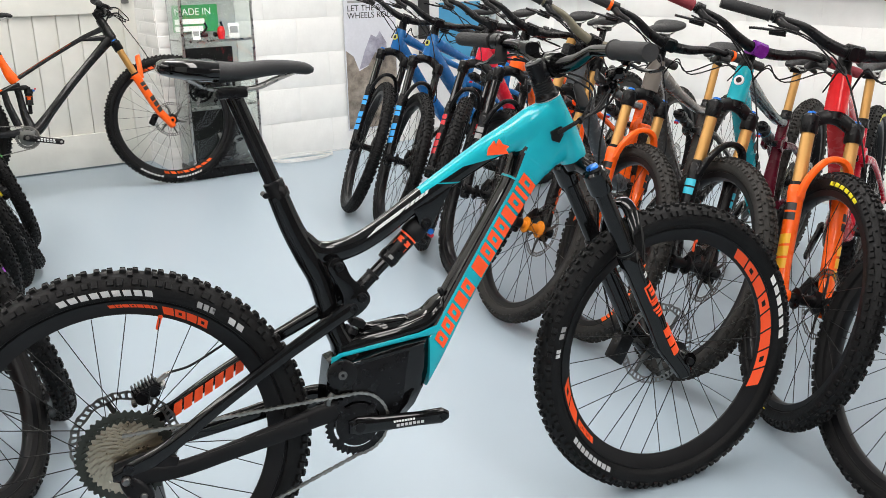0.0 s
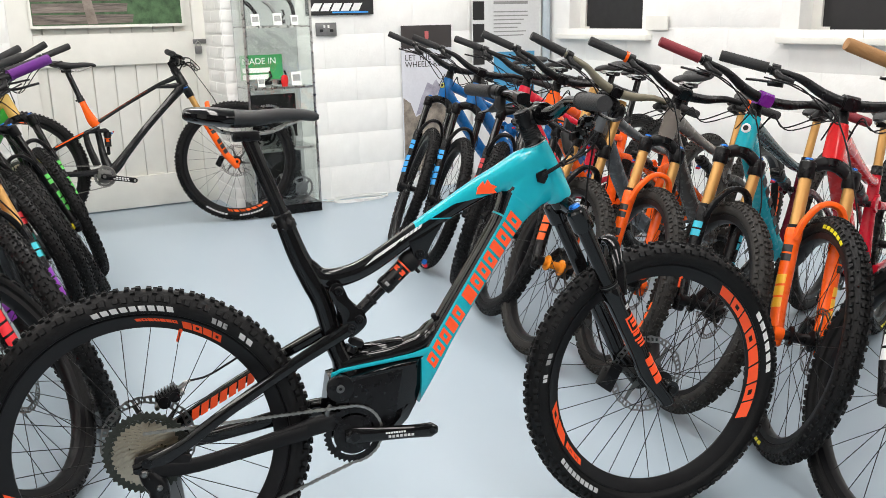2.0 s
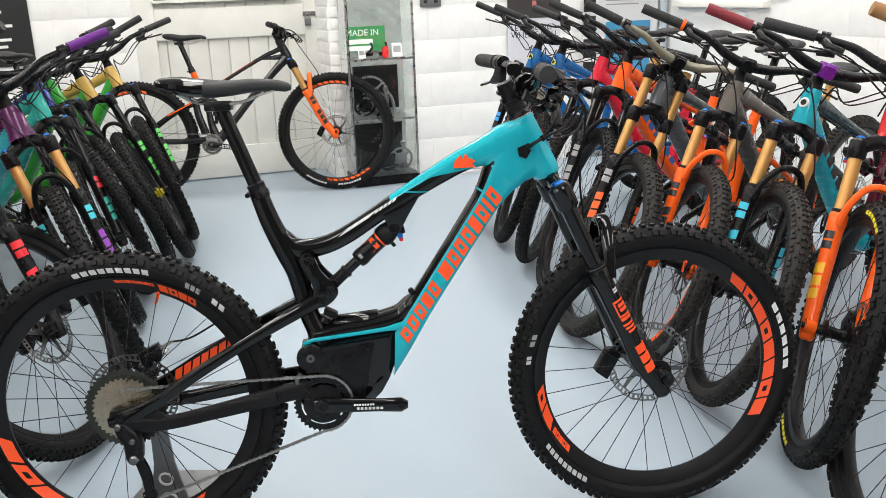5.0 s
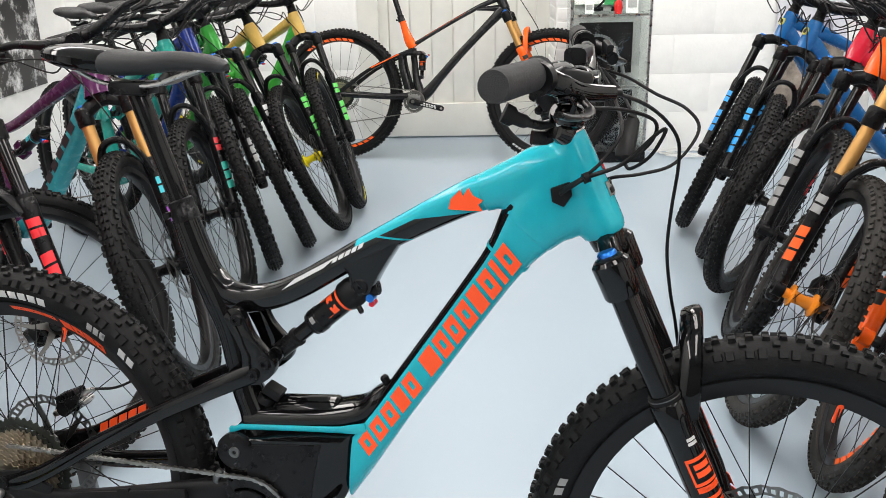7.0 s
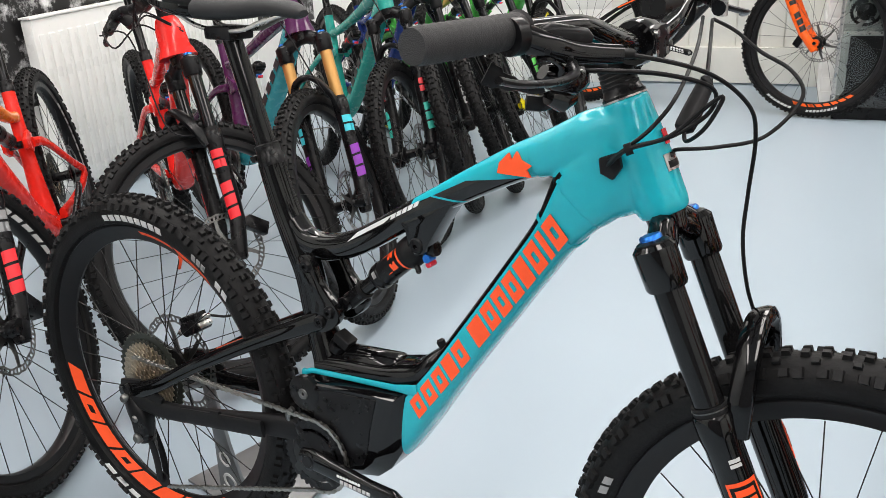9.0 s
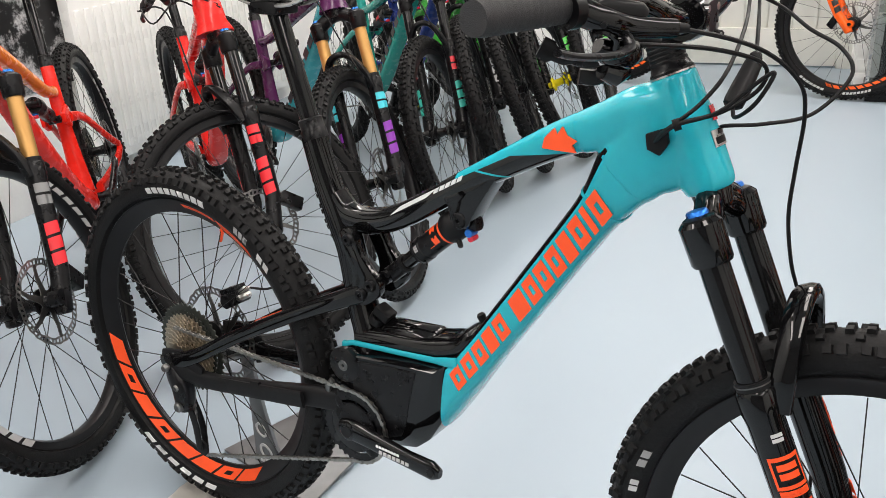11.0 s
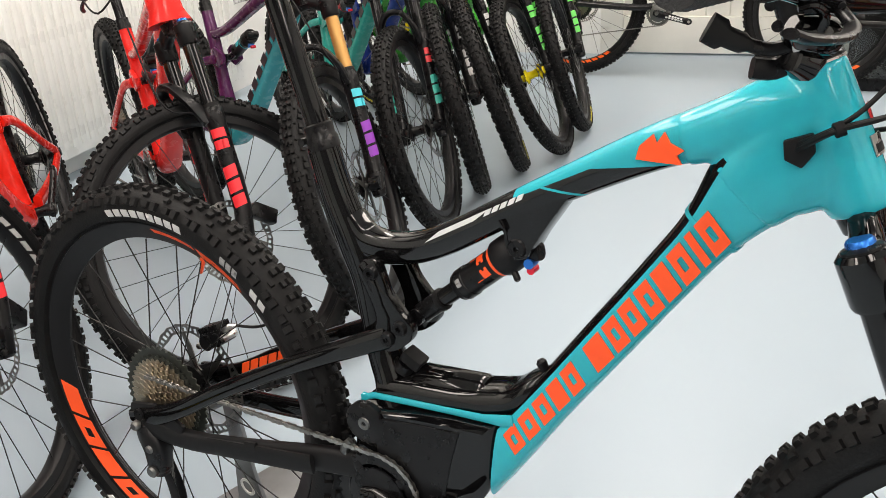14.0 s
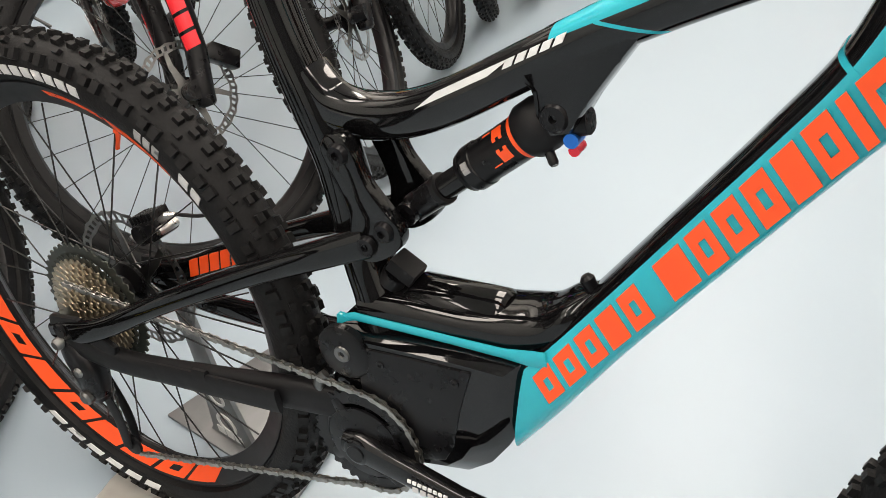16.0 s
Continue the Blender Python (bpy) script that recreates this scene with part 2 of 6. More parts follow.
def marks(place, n, cuts=1, lift=0.0008, rows=1, **kw):
    """A row of marks laid on a surface: place(u, v, height) gives the point."""
    bm = bmesh.new()
    for q in mark_quads(n, **kw):
        for k in range(cuts * rows):
            a, b, v0, v1 = k % cuts / cuts, (k % cuts + 1) / cuts, k // cuts / rows, (k // cuts + 1) / rows
            at = lambda f, g: ((q[0][0] + (q[1][0] - q[0][0]) * f) * (1 - g) + (q[3][0] + (q[2][0] - q[3][0]) * f) * g, g)
            c = [at(a, v0), at(b, v0), at(b, v1), at(a, v1)]
            top = [bm.verts.new(place(u, v, lift)) for u, v in c]
            low = [bm.verts.new(place(u, v, -0.0006)) for u, v in c]
            bm.faces.new(top)
            for i in range(4):
                bm.faces.new((top[i], top[(i + 1) % 4], low[(i + 1) % 4], low[i]))
    if rows * cuts > 1:
        bmesh.ops.remove_doubles(bm, verts=bm.verts, dist=1e-5)
    return bm


def block_marks(place, widths, cuts=2, lift=0.0008, gap=0.2, spaces=(), slant=0.0, slots=(), hole=0.34):
    """A row of plain blocks of given widths; those in slots have an opening in the middle."""
    bm = bmesh.new()
    total = sum(widths) + 0.55 * len(spaces)
    u = 0.0
    for i, w in enumerate(widths):
        if i in spaces:
            u += 0.55
        a, b = u, u + w - gap
        h = (b - a) * (1 - hole) / 2
        cells = [(a, b, 0.0, 1.0)]
        if i in slots:
            cells = [(a, b, 0.0, 0.3), (a, a + h, 0.3, 0.7), (b - h, b, 0.3, 0.7), (a, b, 0.7, 1.0)]
        for u0, u1, v0, v1 in cells:
            for k in range(cuts):
                p, q = u0 + (u1 - u0) * k / cuts, u0 + (u1 - u0) * (k + 1) / cuts
                c = [((x + slant * (v - 0.5)) / total, v) for x, v in ((p, v0), (q, v0), (q, v1), (p, v1))]
                top = [bm.verts.new(place(x, v, lift)) for x, v in c]
                low = [bm.verts.new(place(x, v, -0.0006)) for x, v in c]
                bm.faces.new(top)
                for j in range(4):
                    bm.faces.new((top[j], top[(j + 1) % 4], low[(j + 1) % 4], low[j]))
        u += w
    return bm


# ---- wheels ----
def tyre_bm(R, rr, half):
    h, rc = 0.006, half - 0.002
    Rc = R - h - rc
    prof = [(rr - 0.004, -0.016), (rr + 0.004, -0.019)]
    for k in range(17):
        a = radians(-118 + 236 * k / 16)
        prof.append((Rc + rc * math.cos(a), rc * math.sin(a)))
    prof += [(rr + 0.004, 0.019), (rr - 0.004, 0.016)]
    return lathe(bmesh.new(), prof, 72, True)


def tread_bm(R, half, n=100, seed=1):
    rng = random.Random(seed)
    h, rc = 0.006, half - 0.002
    Rc = R - h - rc
    bm = bmesh.new()

    def knob(t0, t1, f0, f1, top):
        v = []
        for rho, s in ((rc - 0.001, 0.0), (rc + top, 0.12)):
            dt, df = (t1 - t0) * s, (f1 - f0) * s
            for t, f in ((t0 + dt, f0 + df), (t1 - dt, f0 + df), (t1 - dt, f1 - df), (t0 + dt, f1 - df)):
                r = Rc + rho * math.cos(f)
                v.append(bm.verts.new((r * math.cos(t), rho * math.sin(f), r * math.sin(t))))
        bm.faces.new(v[4:])
        for i in range(4):
            bm.faces.new((v[i], v[(i + 1) % 4], v[4 + (i + 1) % 4], v[4 + i]))

    p = 2 * math.pi / n
    for k in range(n):
        a = k * p
        j = lambda: rng.uniform(-0.02, 0.02) * p
        w = radians(17 if k % 2 else 13)
        gap = radians(3)
        for s in (-1, 1):
            knob(a + j(), a + 0.52 * p + j(), s * gap, s * (gap + w), h)
            if k % 2 == 0:
                knob(a + 0.45 * p, a + 0.95 * p, s * radians(27), s * radians(40), h * 0.85)
            o = 0.25 * p if k % 2 else 0
            knob(a + o, a + 0.62 * p + o, s * radians(47 if k % 2 else 50), s * radians(73 if k % 2 else 70), h * 0.95)
    return bm


def rim_bm(rr, deep=False):
    if deep:
        return lathe(bmesh.new(), [(rr, -0.020), (rr + 0.002, -0.0175), (rr - 0.007, -0.016), (rr - 0.009, 0.016), (rr + 0.002, 0.0175), (rr, 0.020), (rr - 0.003, 0.0195), (rr - 0.027, 0.0030), (rr - 0.029, 0.002), (rr - 0.029, -0.002), (rr - 0.027, -0.0030), (rr - 0.003, -0.0195)], 96, True)
    return lathe(bmesh.new(), [(rr, -0.019), (rr + 0.002, -0.0165), (rr - 0.007, -0.015), (rr - 0.009, 0.015), (rr + 0.002, 0.0165), (rr, 0.019), (rr - 0.016, 0.017), (rr - 0.022, 0.008), (rr - 0.022, -0.008), (rr - 0.016, -0.017)], 72, True)


def hub_bm():
    return lathe(bmesh.new(), [(0.010, -0.058), (0.014, -0.05), (0.014, -0.036), (0.03, -0.034), (0.03, -0.029), (0.017, -0.024), (0.015, 0.0), (0.018, 0.02), (0.032, 0.027), (0.032, 0.032), (0.02, 0.036), (0.014, 0.05), (0.010, 0.058)], 20)


def spoke_bm(rr, s, lean, inner=0.020):
    a0 = radians(52) * lean
    return tube([(0.029 * math.cos(a0), s * 0.031, 0.029 * math.sin(a0)), (rr - inner, s * 0.003, 0)], 0.00105, seg=4)


def rotor_bm():
    """A wavy steel ring with slanted slots."""
    bm = bmesh.new()
    n, rows = 96, (0.0, 0.28, 0.72, 1.0)
    grid = []
    for k in range(n):
        a = 2 * math.pi * k / n
        ro, ri = 0.0995 + 0.0012 * math.sin(a * 24), 0.0825 + 0.0016 * math.sin(a * 12 + 1.0)
        grid.append([bm.verts.new(((ri + (ro - ri) * f) * math.cos(a + 0.05 * f), 0, (ri + (ro - ri) * f) * math.sin(a + 0.05 * f))) for f in rows])
    for k in range(n):
        for i in range(3):
            if i != 1 or k % 2:
                bm.faces.new((grid[k][i], grid[k][i + 1], grid[(k + 1) % n][i + 1], grid[(k + 1) % n][i]))
    bmesh.ops.solidify(bm, geom=bm.faces[:], thickness=0.0018)
    return bm


def carrier_bm():
    poly = []
    for k in range(6):
        a = k * math.pi / 3
        for r, d in ((0.024, 0.0), (0.026, 0.30), (0.060, 0.62), (0.0855, 0.74), (0.0855, 0.84), (0.058, 0.80)):
            poly.append((r * math.cos(a + d), r * math.sin(a + d)))
    return plate(poly, -0.001, 0.001)


def sprocket_bm(r, y, teeth):
    bm = bmesh.new()
    poly = []
    for k in range(teeth):
        for d, s in ((0, -0.0035), (0.3, 0.001), (0.5, 0.001), (0.8, -0.0035)):
            a = 2 * math.pi * (k + d) / teeth
            poly.append(((r + s) * math.cos(a), (r + s) * math.sin(a)))
    inner = [((r - 0.016) * math.cos(2 * math.pi * k / len(poly)), (r - 0.016) * math.sin(2 * math.pi * k / len(poly))) for k in range(len(poly))]
    sides = [[bm.verts.new((x, yy, z)) for x, z in p] for p, yy in ((poly, y - 0.001), (inner, y - 0.001), (inner, y + 0.001), (poly, y + 0.001))]
    for k in range(len(poly)):
        j = (k + 1) % len(poly)
        for i in range(4):
            p, q = sides[i], sides[(i + 1) % 4]
            bm.faces.new((p[k], p[j], q[j], q[k]))
    return bm


def arc_place(r0, r1, a0, a1, y, s):
    """y: the height of the surface at a radius, or one number; s: its side."""

    def place(u, v, up):
        a, r = radians(a0 + (a1 - a0) * u), r0 + (r1 - r0) * v
        return (r * math.cos(a), s * ((y(r) if callable(y) else y) + up), r * math.sin(a))
    return place


def wheel(name, parent, m, R, rr, half, rear=False, rotor=True, tyre_marks=(), rim_marks=(), hubmat=None, spin=0.0, label="", cassette=True, spokes=28, valve=None, deep=False, worn=False):
    """The rim carries tyre, tread, hub, spokes, brake disc and sprockets. Marks: (first angle, last angle, count, colour, side)."""
    key = (R, rr, half)
    w = put(name, shared(("rim", deep) + key, lambda: rim_bm(rr, deep), RIM), parent, m, label)
    put("tyre", shared(("tyre", worn) + key, lambda: tyre_bm(R, rr, half), WORN_RUBBER if worn else RUBBER), w)
    tagged(put("tread", shared(("tread", worn) + key, lambda: tread_bm(R, half), WORN_TREAD if worn else TREAD, 20), w, pose(0, 0, 0, 0, spin, 0)), kind="stuff")
    put("hub", shared(("hub", id(hubmat)), hub_bm, hubmat or SATIN), w)
    for k in range(spokes):
        s, lean = (1 if k % 2 else -1), (1 if k % 4 < 2 else -1)
        put("spoke", shared(("spoke", rr, s, lean, deep), lambda: spoke_bm(rr, s, lean, 0.030 if deep else 0.020), SPOKE), w, pose(0, 0, 0, 0, 360 * k / spokes + spin, 0))
    if rotor:
        put("brake_disc", shared("brake_disc", rotor_bm, DISCSTEEL), w, pose(0, 0.042, 0))
        put("disc_carrier", shared("disc_carrier", carrier_bm, DARKSTEEL), w, pose(0, 0.042, 0))
    if rear and cassette:
        for i in range(11):
            r = 0.023 + 0.0058 * i if i < 10 else 0.088
            put("sprocket", shared(("sprocket", i), lambda: sprocket_bm(r, 0, int(10 + 3.4 * i)), CASSETTE if i < 9 else BIGSPROCKET), w, pose(0, -0.062 + 0.0036 * i, 0))
    for a0, a1, n, colour, s in tyre_marks:
        rc = half - 0.002
        wall = lambda r: math.sqrt(max(rc * rc - (r - R + 0.006 + rc) ** 2, 1e-6))
        part("tyre_lettering", marks(arc_place(rr + 0.0125, rr + 0.0235, a0, a1, wall, s), n, 2, 0.0009, 3, gap=0.26, slant=-0.2), colour, w)
    for a0, a1, n, colour, s, *depth in rim_marks:
        if deep:
            slope = lambda r: 0.0030 + (r - rr + 0.027) * 0.0165 / 0.024
            low, high = depth[0] if depth else (0.0235, 0.0045)
            part("rim_decal", block_marks(arc_place(rr - low, rr - high, a0, a1, slope, s), (1.0,) * n, 3, 0.0008, slant=-0.35, gap=0.11, slots=(1, 3, 6)), colour, w)
        else:
            part("rim_decal", marks(arc_place(rr - 0.0155, rr - 0.001, a0, a1, 0.0186, s), n, 2, 0.0012, slant=0.3, gap=0.26), colour, w)
    part("valve", tube([(rr - 0.022, 0, 0), (rr - 0.030, 0, 0), (rr - 0.031, 0, 0), (rr - 0.052, 0, 0), (rr - 0.054, 0, 0)], [(r, r) for r in ((.0052, .0052, .0038, .0032, .002) if deep else (.0028, .0028, .0028, .0028, .002))], seg=8), valve or DARKSTEEL, w, m=pose(0, 0, 0, 0, -77 + spin, 0))
    return w


# ---- steering assembly ----
class Steer:
    def __init__(self, ax, az, angle, a2c, offset, head, turn):
        self.d = Vector((-math.cos(radians(angle)), 0, math.sin(radians(angle))))
        self.p = Vector((self.d.z, 0, -self.d.x))
        self.axle = Vector((ax, 0, az))
        self.foot = self.axle - self.p * offset
        self.race = self.foot + self.d * a2c
        self.top = self.race + self.d * head
        q = Matrix.Rotation(radians(turn), 4, self.d)
        self.m = Matrix.Translation(self.race) @ q @ Matrix.Translation(-self.race)

    def at(self, up, fwd=0.0, y=0.0):
        """A point: up along the steerer from the crown race, forward of it, and to the left."""
        return self.race + self.d * up + self.p * fwd + Vector((0, y, 0))

    def inv(self, v):
        return self.m @ v


def wrap(p0, p1, r, face, width):
    """Places (u, v) round a leg from p0 to p1; face: the outward direction of its middle."""
    p0, p1 = Vector(p0), Vector(p1)
    t = (p1 - p0).normalized()
    f = Vector(face)
    f = (f - t * f.dot(t)).normalized()
    b = t.cross(f)
    return lambda u, v, up: p0 + (p1 - p0) * u + (f * math.cos((v - 0.5) * width * 2) + b * math.sin((v - 0.5) * width * 2)) * (r + up)


def leg_marks(p0, p1, r, n, face, width=1.0, **kw):
    return marks(wrap(p0, p1, r, face, width), n, 1, 0.0006, 8, **kw)


def fork(root, st, stanchion, lower, crown, decal, decal2=None, caps=None, dual=False, main=False, arch=None):
    sp = 0.066
    ob = part("fork_crown", crown_bm(st, sp, dual), crown, root, m=st.m)
    drop = 0.228
    for s in (-1, 1):
        y = s * sp
        top = st.at(0.15 if dual else -0.03, 0.002, y)
        part("stanchion", tube([top, st.at(-drop - 0.02, 0.002, y)], 0.0182, seg=18), stanchion, ob)
        axle = st.axle + Vector((0, y, 0))
        rows = [(st.at(-drop + 0.002, 0.002, y), 0.0225), (st.at(-drop - 0.002, 0.002, y), 0.0245), (st.at(-drop - 0.026, 0.002, y), 0.0245), (st.at(-drop - 0.04, 0.002, y), 0.0225), (st.at(-drop - 0.17, 0.004, y), 0.0222), (axle + st.d * 0.07 - st.p * 0.036, 0.0215), (axle + st.d * 0.01 - st.p * 0.022, 0.021), (axle - st.d * 0.018 - st.p * 0.016, 0.0205), (axle - st.d * 0.032 - st.p * 0.016, 0.0185), (axle - st.d * 0.037 - st.p * 0.016, 0.013)]
        leg = part("lower_leg", tube([r[0] for r in rows], [(r[1], r[1]) for r in rows], seg=18), lower, ob)
        part("dropout", tube([axle + Vector((0, -s * 0.012, 0)), axle + Vector((0, s * 0.016, 0))], 0.019, seg=16, side=(1, 0, 0)), lower, leg)
        part("dust_seal", tube([st.at(-drop + 0.012, 0.002, y), st.at(-drop + 0.002, 0.002, y)], 0.0215, seg=18), MATT, leg)
        if main:
            part("seal_spring", tube([st.at(-drop + 0.0085, 0.002, y), st.at(-drop + 0.0070, 0.002, y)], 0.0222, seg=20), DARKSTEEL, leg)
        if not dual:
            part("top_cap", tube([st.at(-0.018, 0.002, y), st.at(-0.0125, 0.002, y), st.at(-0.0105, 0.002, y), st.at(-0.0100, 0.002, y)], [(.0135, .0135), (.0130, .0130), (.0115, .0115), (.005, .005)], seg=14), caps or BLUECAP, ob)
            part("cap_ring", tube([st.at(-0.026, 0.002, y), st.at(-0.019, 0.002, y), st.at(-0.016, 0.002, y)], [(.020, .020), (.019, .019), (.013, .013)], seg=16), SATIN, ob)
        out = (0.8, s * 1.0, 0.1)
        if main:
            a, e = st.at(-drop - 0.078, 0.002, y), st.at(-drop - 0.118, 0.003, y)
            part("leg_decal", leg_marks(a, e, 0.0226, 1, out, 0.85, gap=0.0), decal, leg)
            part("leg_inlay", leg_marks(a.lerp(e, 0.12), a.lerp(e, 0.88), 0.0230, 1, out, 0.7, gap=0.0), SATIN, leg)
            part("leg_decal", leg_marks(a.lerp(e, 0.22), a.lerp(e, 0.78), 0.0233, 2, out, 0.5, gap=0.3), decal, leg)
            part("leg_decal", leg_marks(st.at(-drop - 0.120, 0.003, y), st.at(-drop - 0.128, 0.003, y), 0.0226, 5, out, 0.8), decal, leg)
            for k in range(3):
                part("leg_stripe", leg_marks(st.at(-drop - 0.136 - 0.009 * k, 0.003, y), st.at(-drop - 0.141 - 0.009 * k, 0.003, y), 0.0226, 1, out, 0.85 - 0.12 * k, gap=0.0), decal, leg)
            part("leg_decal", leg_marks(st.at(-drop - 0.195, 0.004, y), st.at(-drop - 0.27, 0.006, y), 0.0226, 3, out, 0.75), decal, leg)
            part("leg_badge", leg_marks(st.at(-drop - 0.050, 0.002, y), st.at(-drop - 0.062, 0.002, y), 0.0226, 2, out, 0.3, gap=0.3), LIGHTINK, leg)
        else:
            part("leg_decal", leg_marks(st.at(-drop - 0.05, 0.002, y), st.at(-drop - 0.105, 0.003, y), 0.0226, 2, out, 0.8, gap=0.22), decal, leg)
            part("leg_decal", leg_marks(st.at(-drop - 0.14, 0.004, y), st.at(-drop - 0.245, 0.006, y), 0.0226, 3, out, 0.75, gap=0.2, slant=0.15), decal2 or decal, leg)
    arc = [st.at(-drop - 0.03, 0.020, -sp), st.at(-drop + 0.02, 0.042, -0.059), st.at(-drop + 0.068, 0.062, -0.034), st.at(-drop + 0.082, 0.068, 0), st.at(-drop + 0.068, 0.062, 0.034), st.at(-drop + 0.02, 0.042, 0.059), st.at(-drop - 0.03, 0.020, sp)]
    arc = [Vector(p) for p in spline(arc, 5)]
    part("fork_arch", sweep(bmesh.new(), arc, (0.0095, 0.015), seg=10, side=st.p, power=0.7), arch or lower, ob)
    part("axle", tube([st.axle + Vector((0, -0.09, 0)), st.axle + Vector((0, 0.082, 0))], 0.0085, seg=10, side=(1, 0, 0)), SATIN, ob)
    cal = plate([(-0.035, -0.018), (0.035, -0.018), (0.04, 0.0), (0.03, 0.018), (-0.03, 0.018)], -0.015, 0.018, 0.004)
    cal.transform(Matrix.Translation(st.axle + st.d * 0.045 - st.p * 0.090 + Vector((0, 0.048, 0))) @ Matrix.Rotation(radians(-60), 4, "Y"))
    part("brake_caliper", cal, SATIN, ob)
    return ob


def crown_bm(st, sp, dual):
    bm = bmesh.new()
    for up in ((0.15, -0.01) if dual else (0.0,)):
        arc = spline([st.at(up - 0.040, 0.003, -sp), st.at(up - 0.026, 0.004, -0.044), st.at(up - 0.014, 0.002, -0.02), st.at(up - 0.011, 0.0, 0), st.at(up - 0.014, 0.002, 0.02), st.at(up - 0.026, 0.004, 0.044), st.at(up - 0.040, 0.003, sp)], 3)
        sweep(bm, arc, (0.021, 0.015), seg=12, side=st.p, power=0.8)
        for s in (-1, 1):
            sweep(bm, [st.at(up - 0.074, 0.002, s * sp), st.at(up - 0.070, 0.002, s * sp), st.at(up - 0.026, 0.002, s * sp), st.at(up - 0.021, 0.002, s * sp)], [(0.0225, 0.0225), (0.0245, 0.0245), (0.0255, 0.0255), (0.021, 0.021)], seg=18)
    sweep(bm, [st.at(-0.02), st.at(0.004)], [(0.022, 0.022), (0.026, 0.026)], seg=16)
    return bm


def cockpit(root, st, spacer=0.03, reach=0.042, width=0.78, rise=0.02, tilt=0.0, collar=None, barmat=None, gripmat=None, stemmat=None, cablemat=None, main=False, back=0.16):
    barmat, gripmat, stemmat = barmat or SATIN, gripmat or GRIP, stemmat or SATIN
    top = (st.top - st.race).length
    base = top + spacer + 0.02
    if main:
        bm = tube([st.at(top + 0.001, 0), st.at(top + 0.004, 0), st.at(top + 0.006, 0), st.at(top + 0.013, 0), st.at(top + spacer + 0.004, 0)], [(r, r) for r in (.0262, .0262, .0245, .0222, .0196)], seg=24)
    else:
        bm = tube([st.at(top, 0), st.at(top + 0.011, 0), st.at(top + 0.012, 0), st.at(top + spacer + 0.004, 0)], [(r, r) for r in (.024, .024, .0196, .0196)], seg=16)
    ob = part("headset", bm, SATIN if main else MATT, root, m=st.m)
    if main:
        part("bearing_ring", tube([st.at(top - 0.001, 0), st.at(top + 0.0012, 0)], 0.0272, seg=28), STEEL, ob)
        for k in range(5):
            part("spacer", tube([st.at(top + 0.0128 + k * 0.0052, 0), st.at(top + 0.0138 + k * 0.0052, 0), st.at(top + 0.0164 + k * 0.0052, 0), st.at(top + 0.0174 + k * 0.0052, 0)], [(r - k * 0.0004,) * 2 for r in (.0215, .0224, .0224, .0215)], seg=22), MATT, ob)
    for k in range(int(spacer / 0.01) if spacer > 0.012 and not main else 0):
        part("spacer", tube([st.at(top + 0.0125 + k * 0.01, 0), st.at(top + 0.0218 + k * 0.01, 0)], 0.0205, seg=16), MATT, ob)
    c = st.at(base, reach)
    stem = tube([st.at(base - 0.02, 0), st.at(base + 0.02, 0)], 0.0195, seg=16)
    sweep(stem, [st.at(base, 0.005), st.at(base, reach - 0.004)], [(0.017, 0.018), (0.018, 0.022)], seg=12, power=0.7)
    sweep(stem, [c + Vector((0, -0.023, 0)), c + Vector((0, 0.023, 0))], 0.0235, seg=16, side=(1, 0, 0))
    part("stem", stem, stemmat, root, m=st.m)
    h = width / 2
    f, u = Vector((1, 0, 0)), Vector((0, 0, 1))
    bar = []
    for y, x, z, r in ((0, 0, 0, .0172), (.035, 0, 0, .0172), (.09, .002, rise * .3, .0155), (.15, -.002, rise * .85, .0125), (.2, -.010, rise, .0112), (h, -.010 - (h - .2) * back, rise + .006, .0112)):
        bar.append((c + f * x + u * z + Vector((0, y, 0)), r))
    left = bar[1:]
    right = [(Vector((p.x, 2 * c.y - p.y, p.z)), r) for p, r in left]
    allp = [tuple(p) + (r,) for p, r in right[::-1] + [bar[0]] + left]
    s = spline(allp, 4)
    hb = part("handlebar", sweep(bmesh.new(), [p[:3] for p in s], [(float(p[3]), float(p[3])) for p in s], seg=14, side=(1, 0, 0)), barmat, root, m=st.m @ Matrix.Translation(c) @ Matrix.Rotation(radians(tilt), 4, "X") @ Matrix.Translation(-c))
    part("stem_cap", tube([st.at(base + 0.02, 0), st.at(base + 0.025, 0), st.at(base + 0.0265, 0)], [(.0185, .0185), (.0185, .0185), (.016, .016)], seg=20), SATIN, hb)
    for sgn in (-1, 1):
        e = Vector((left[-1][0].x, sgn * h, left[-1][0].z))
        i = e + Vector((0.132 * back, -sgn * 0.132, -0.002))
        d = (e - i).normalized()
        gb = bmesh.new()
        n = 30
        pts = [i + d * (0.13 * k / n) for k in range(n + 1)]
        sweep(gb, [i - d * 0.002] + pts + [e + d * 0.004], [(0.0185, 0.0185)] + [(0.0158 + 0.0006 * (k % 2),) * 2 for k in range(n + 1)] + [(0.015, 0.015)], seg=16, side=(1, 0, 0))
        part("grip", gb, gripmat, hb)
        if collar:
            part("grip_collar", tube([i - d * 0.012, i - d * 0.001], 0.0195, seg=16, side=(1, 0, 0)), collar, hb)
        if main and sgn < 0:
            continue
        cl = i - d * 0.025
        body = tube([cl - d * 0.012, cl + d * 0.012], 0.0175, seg=14, side=(1, 0, 0))
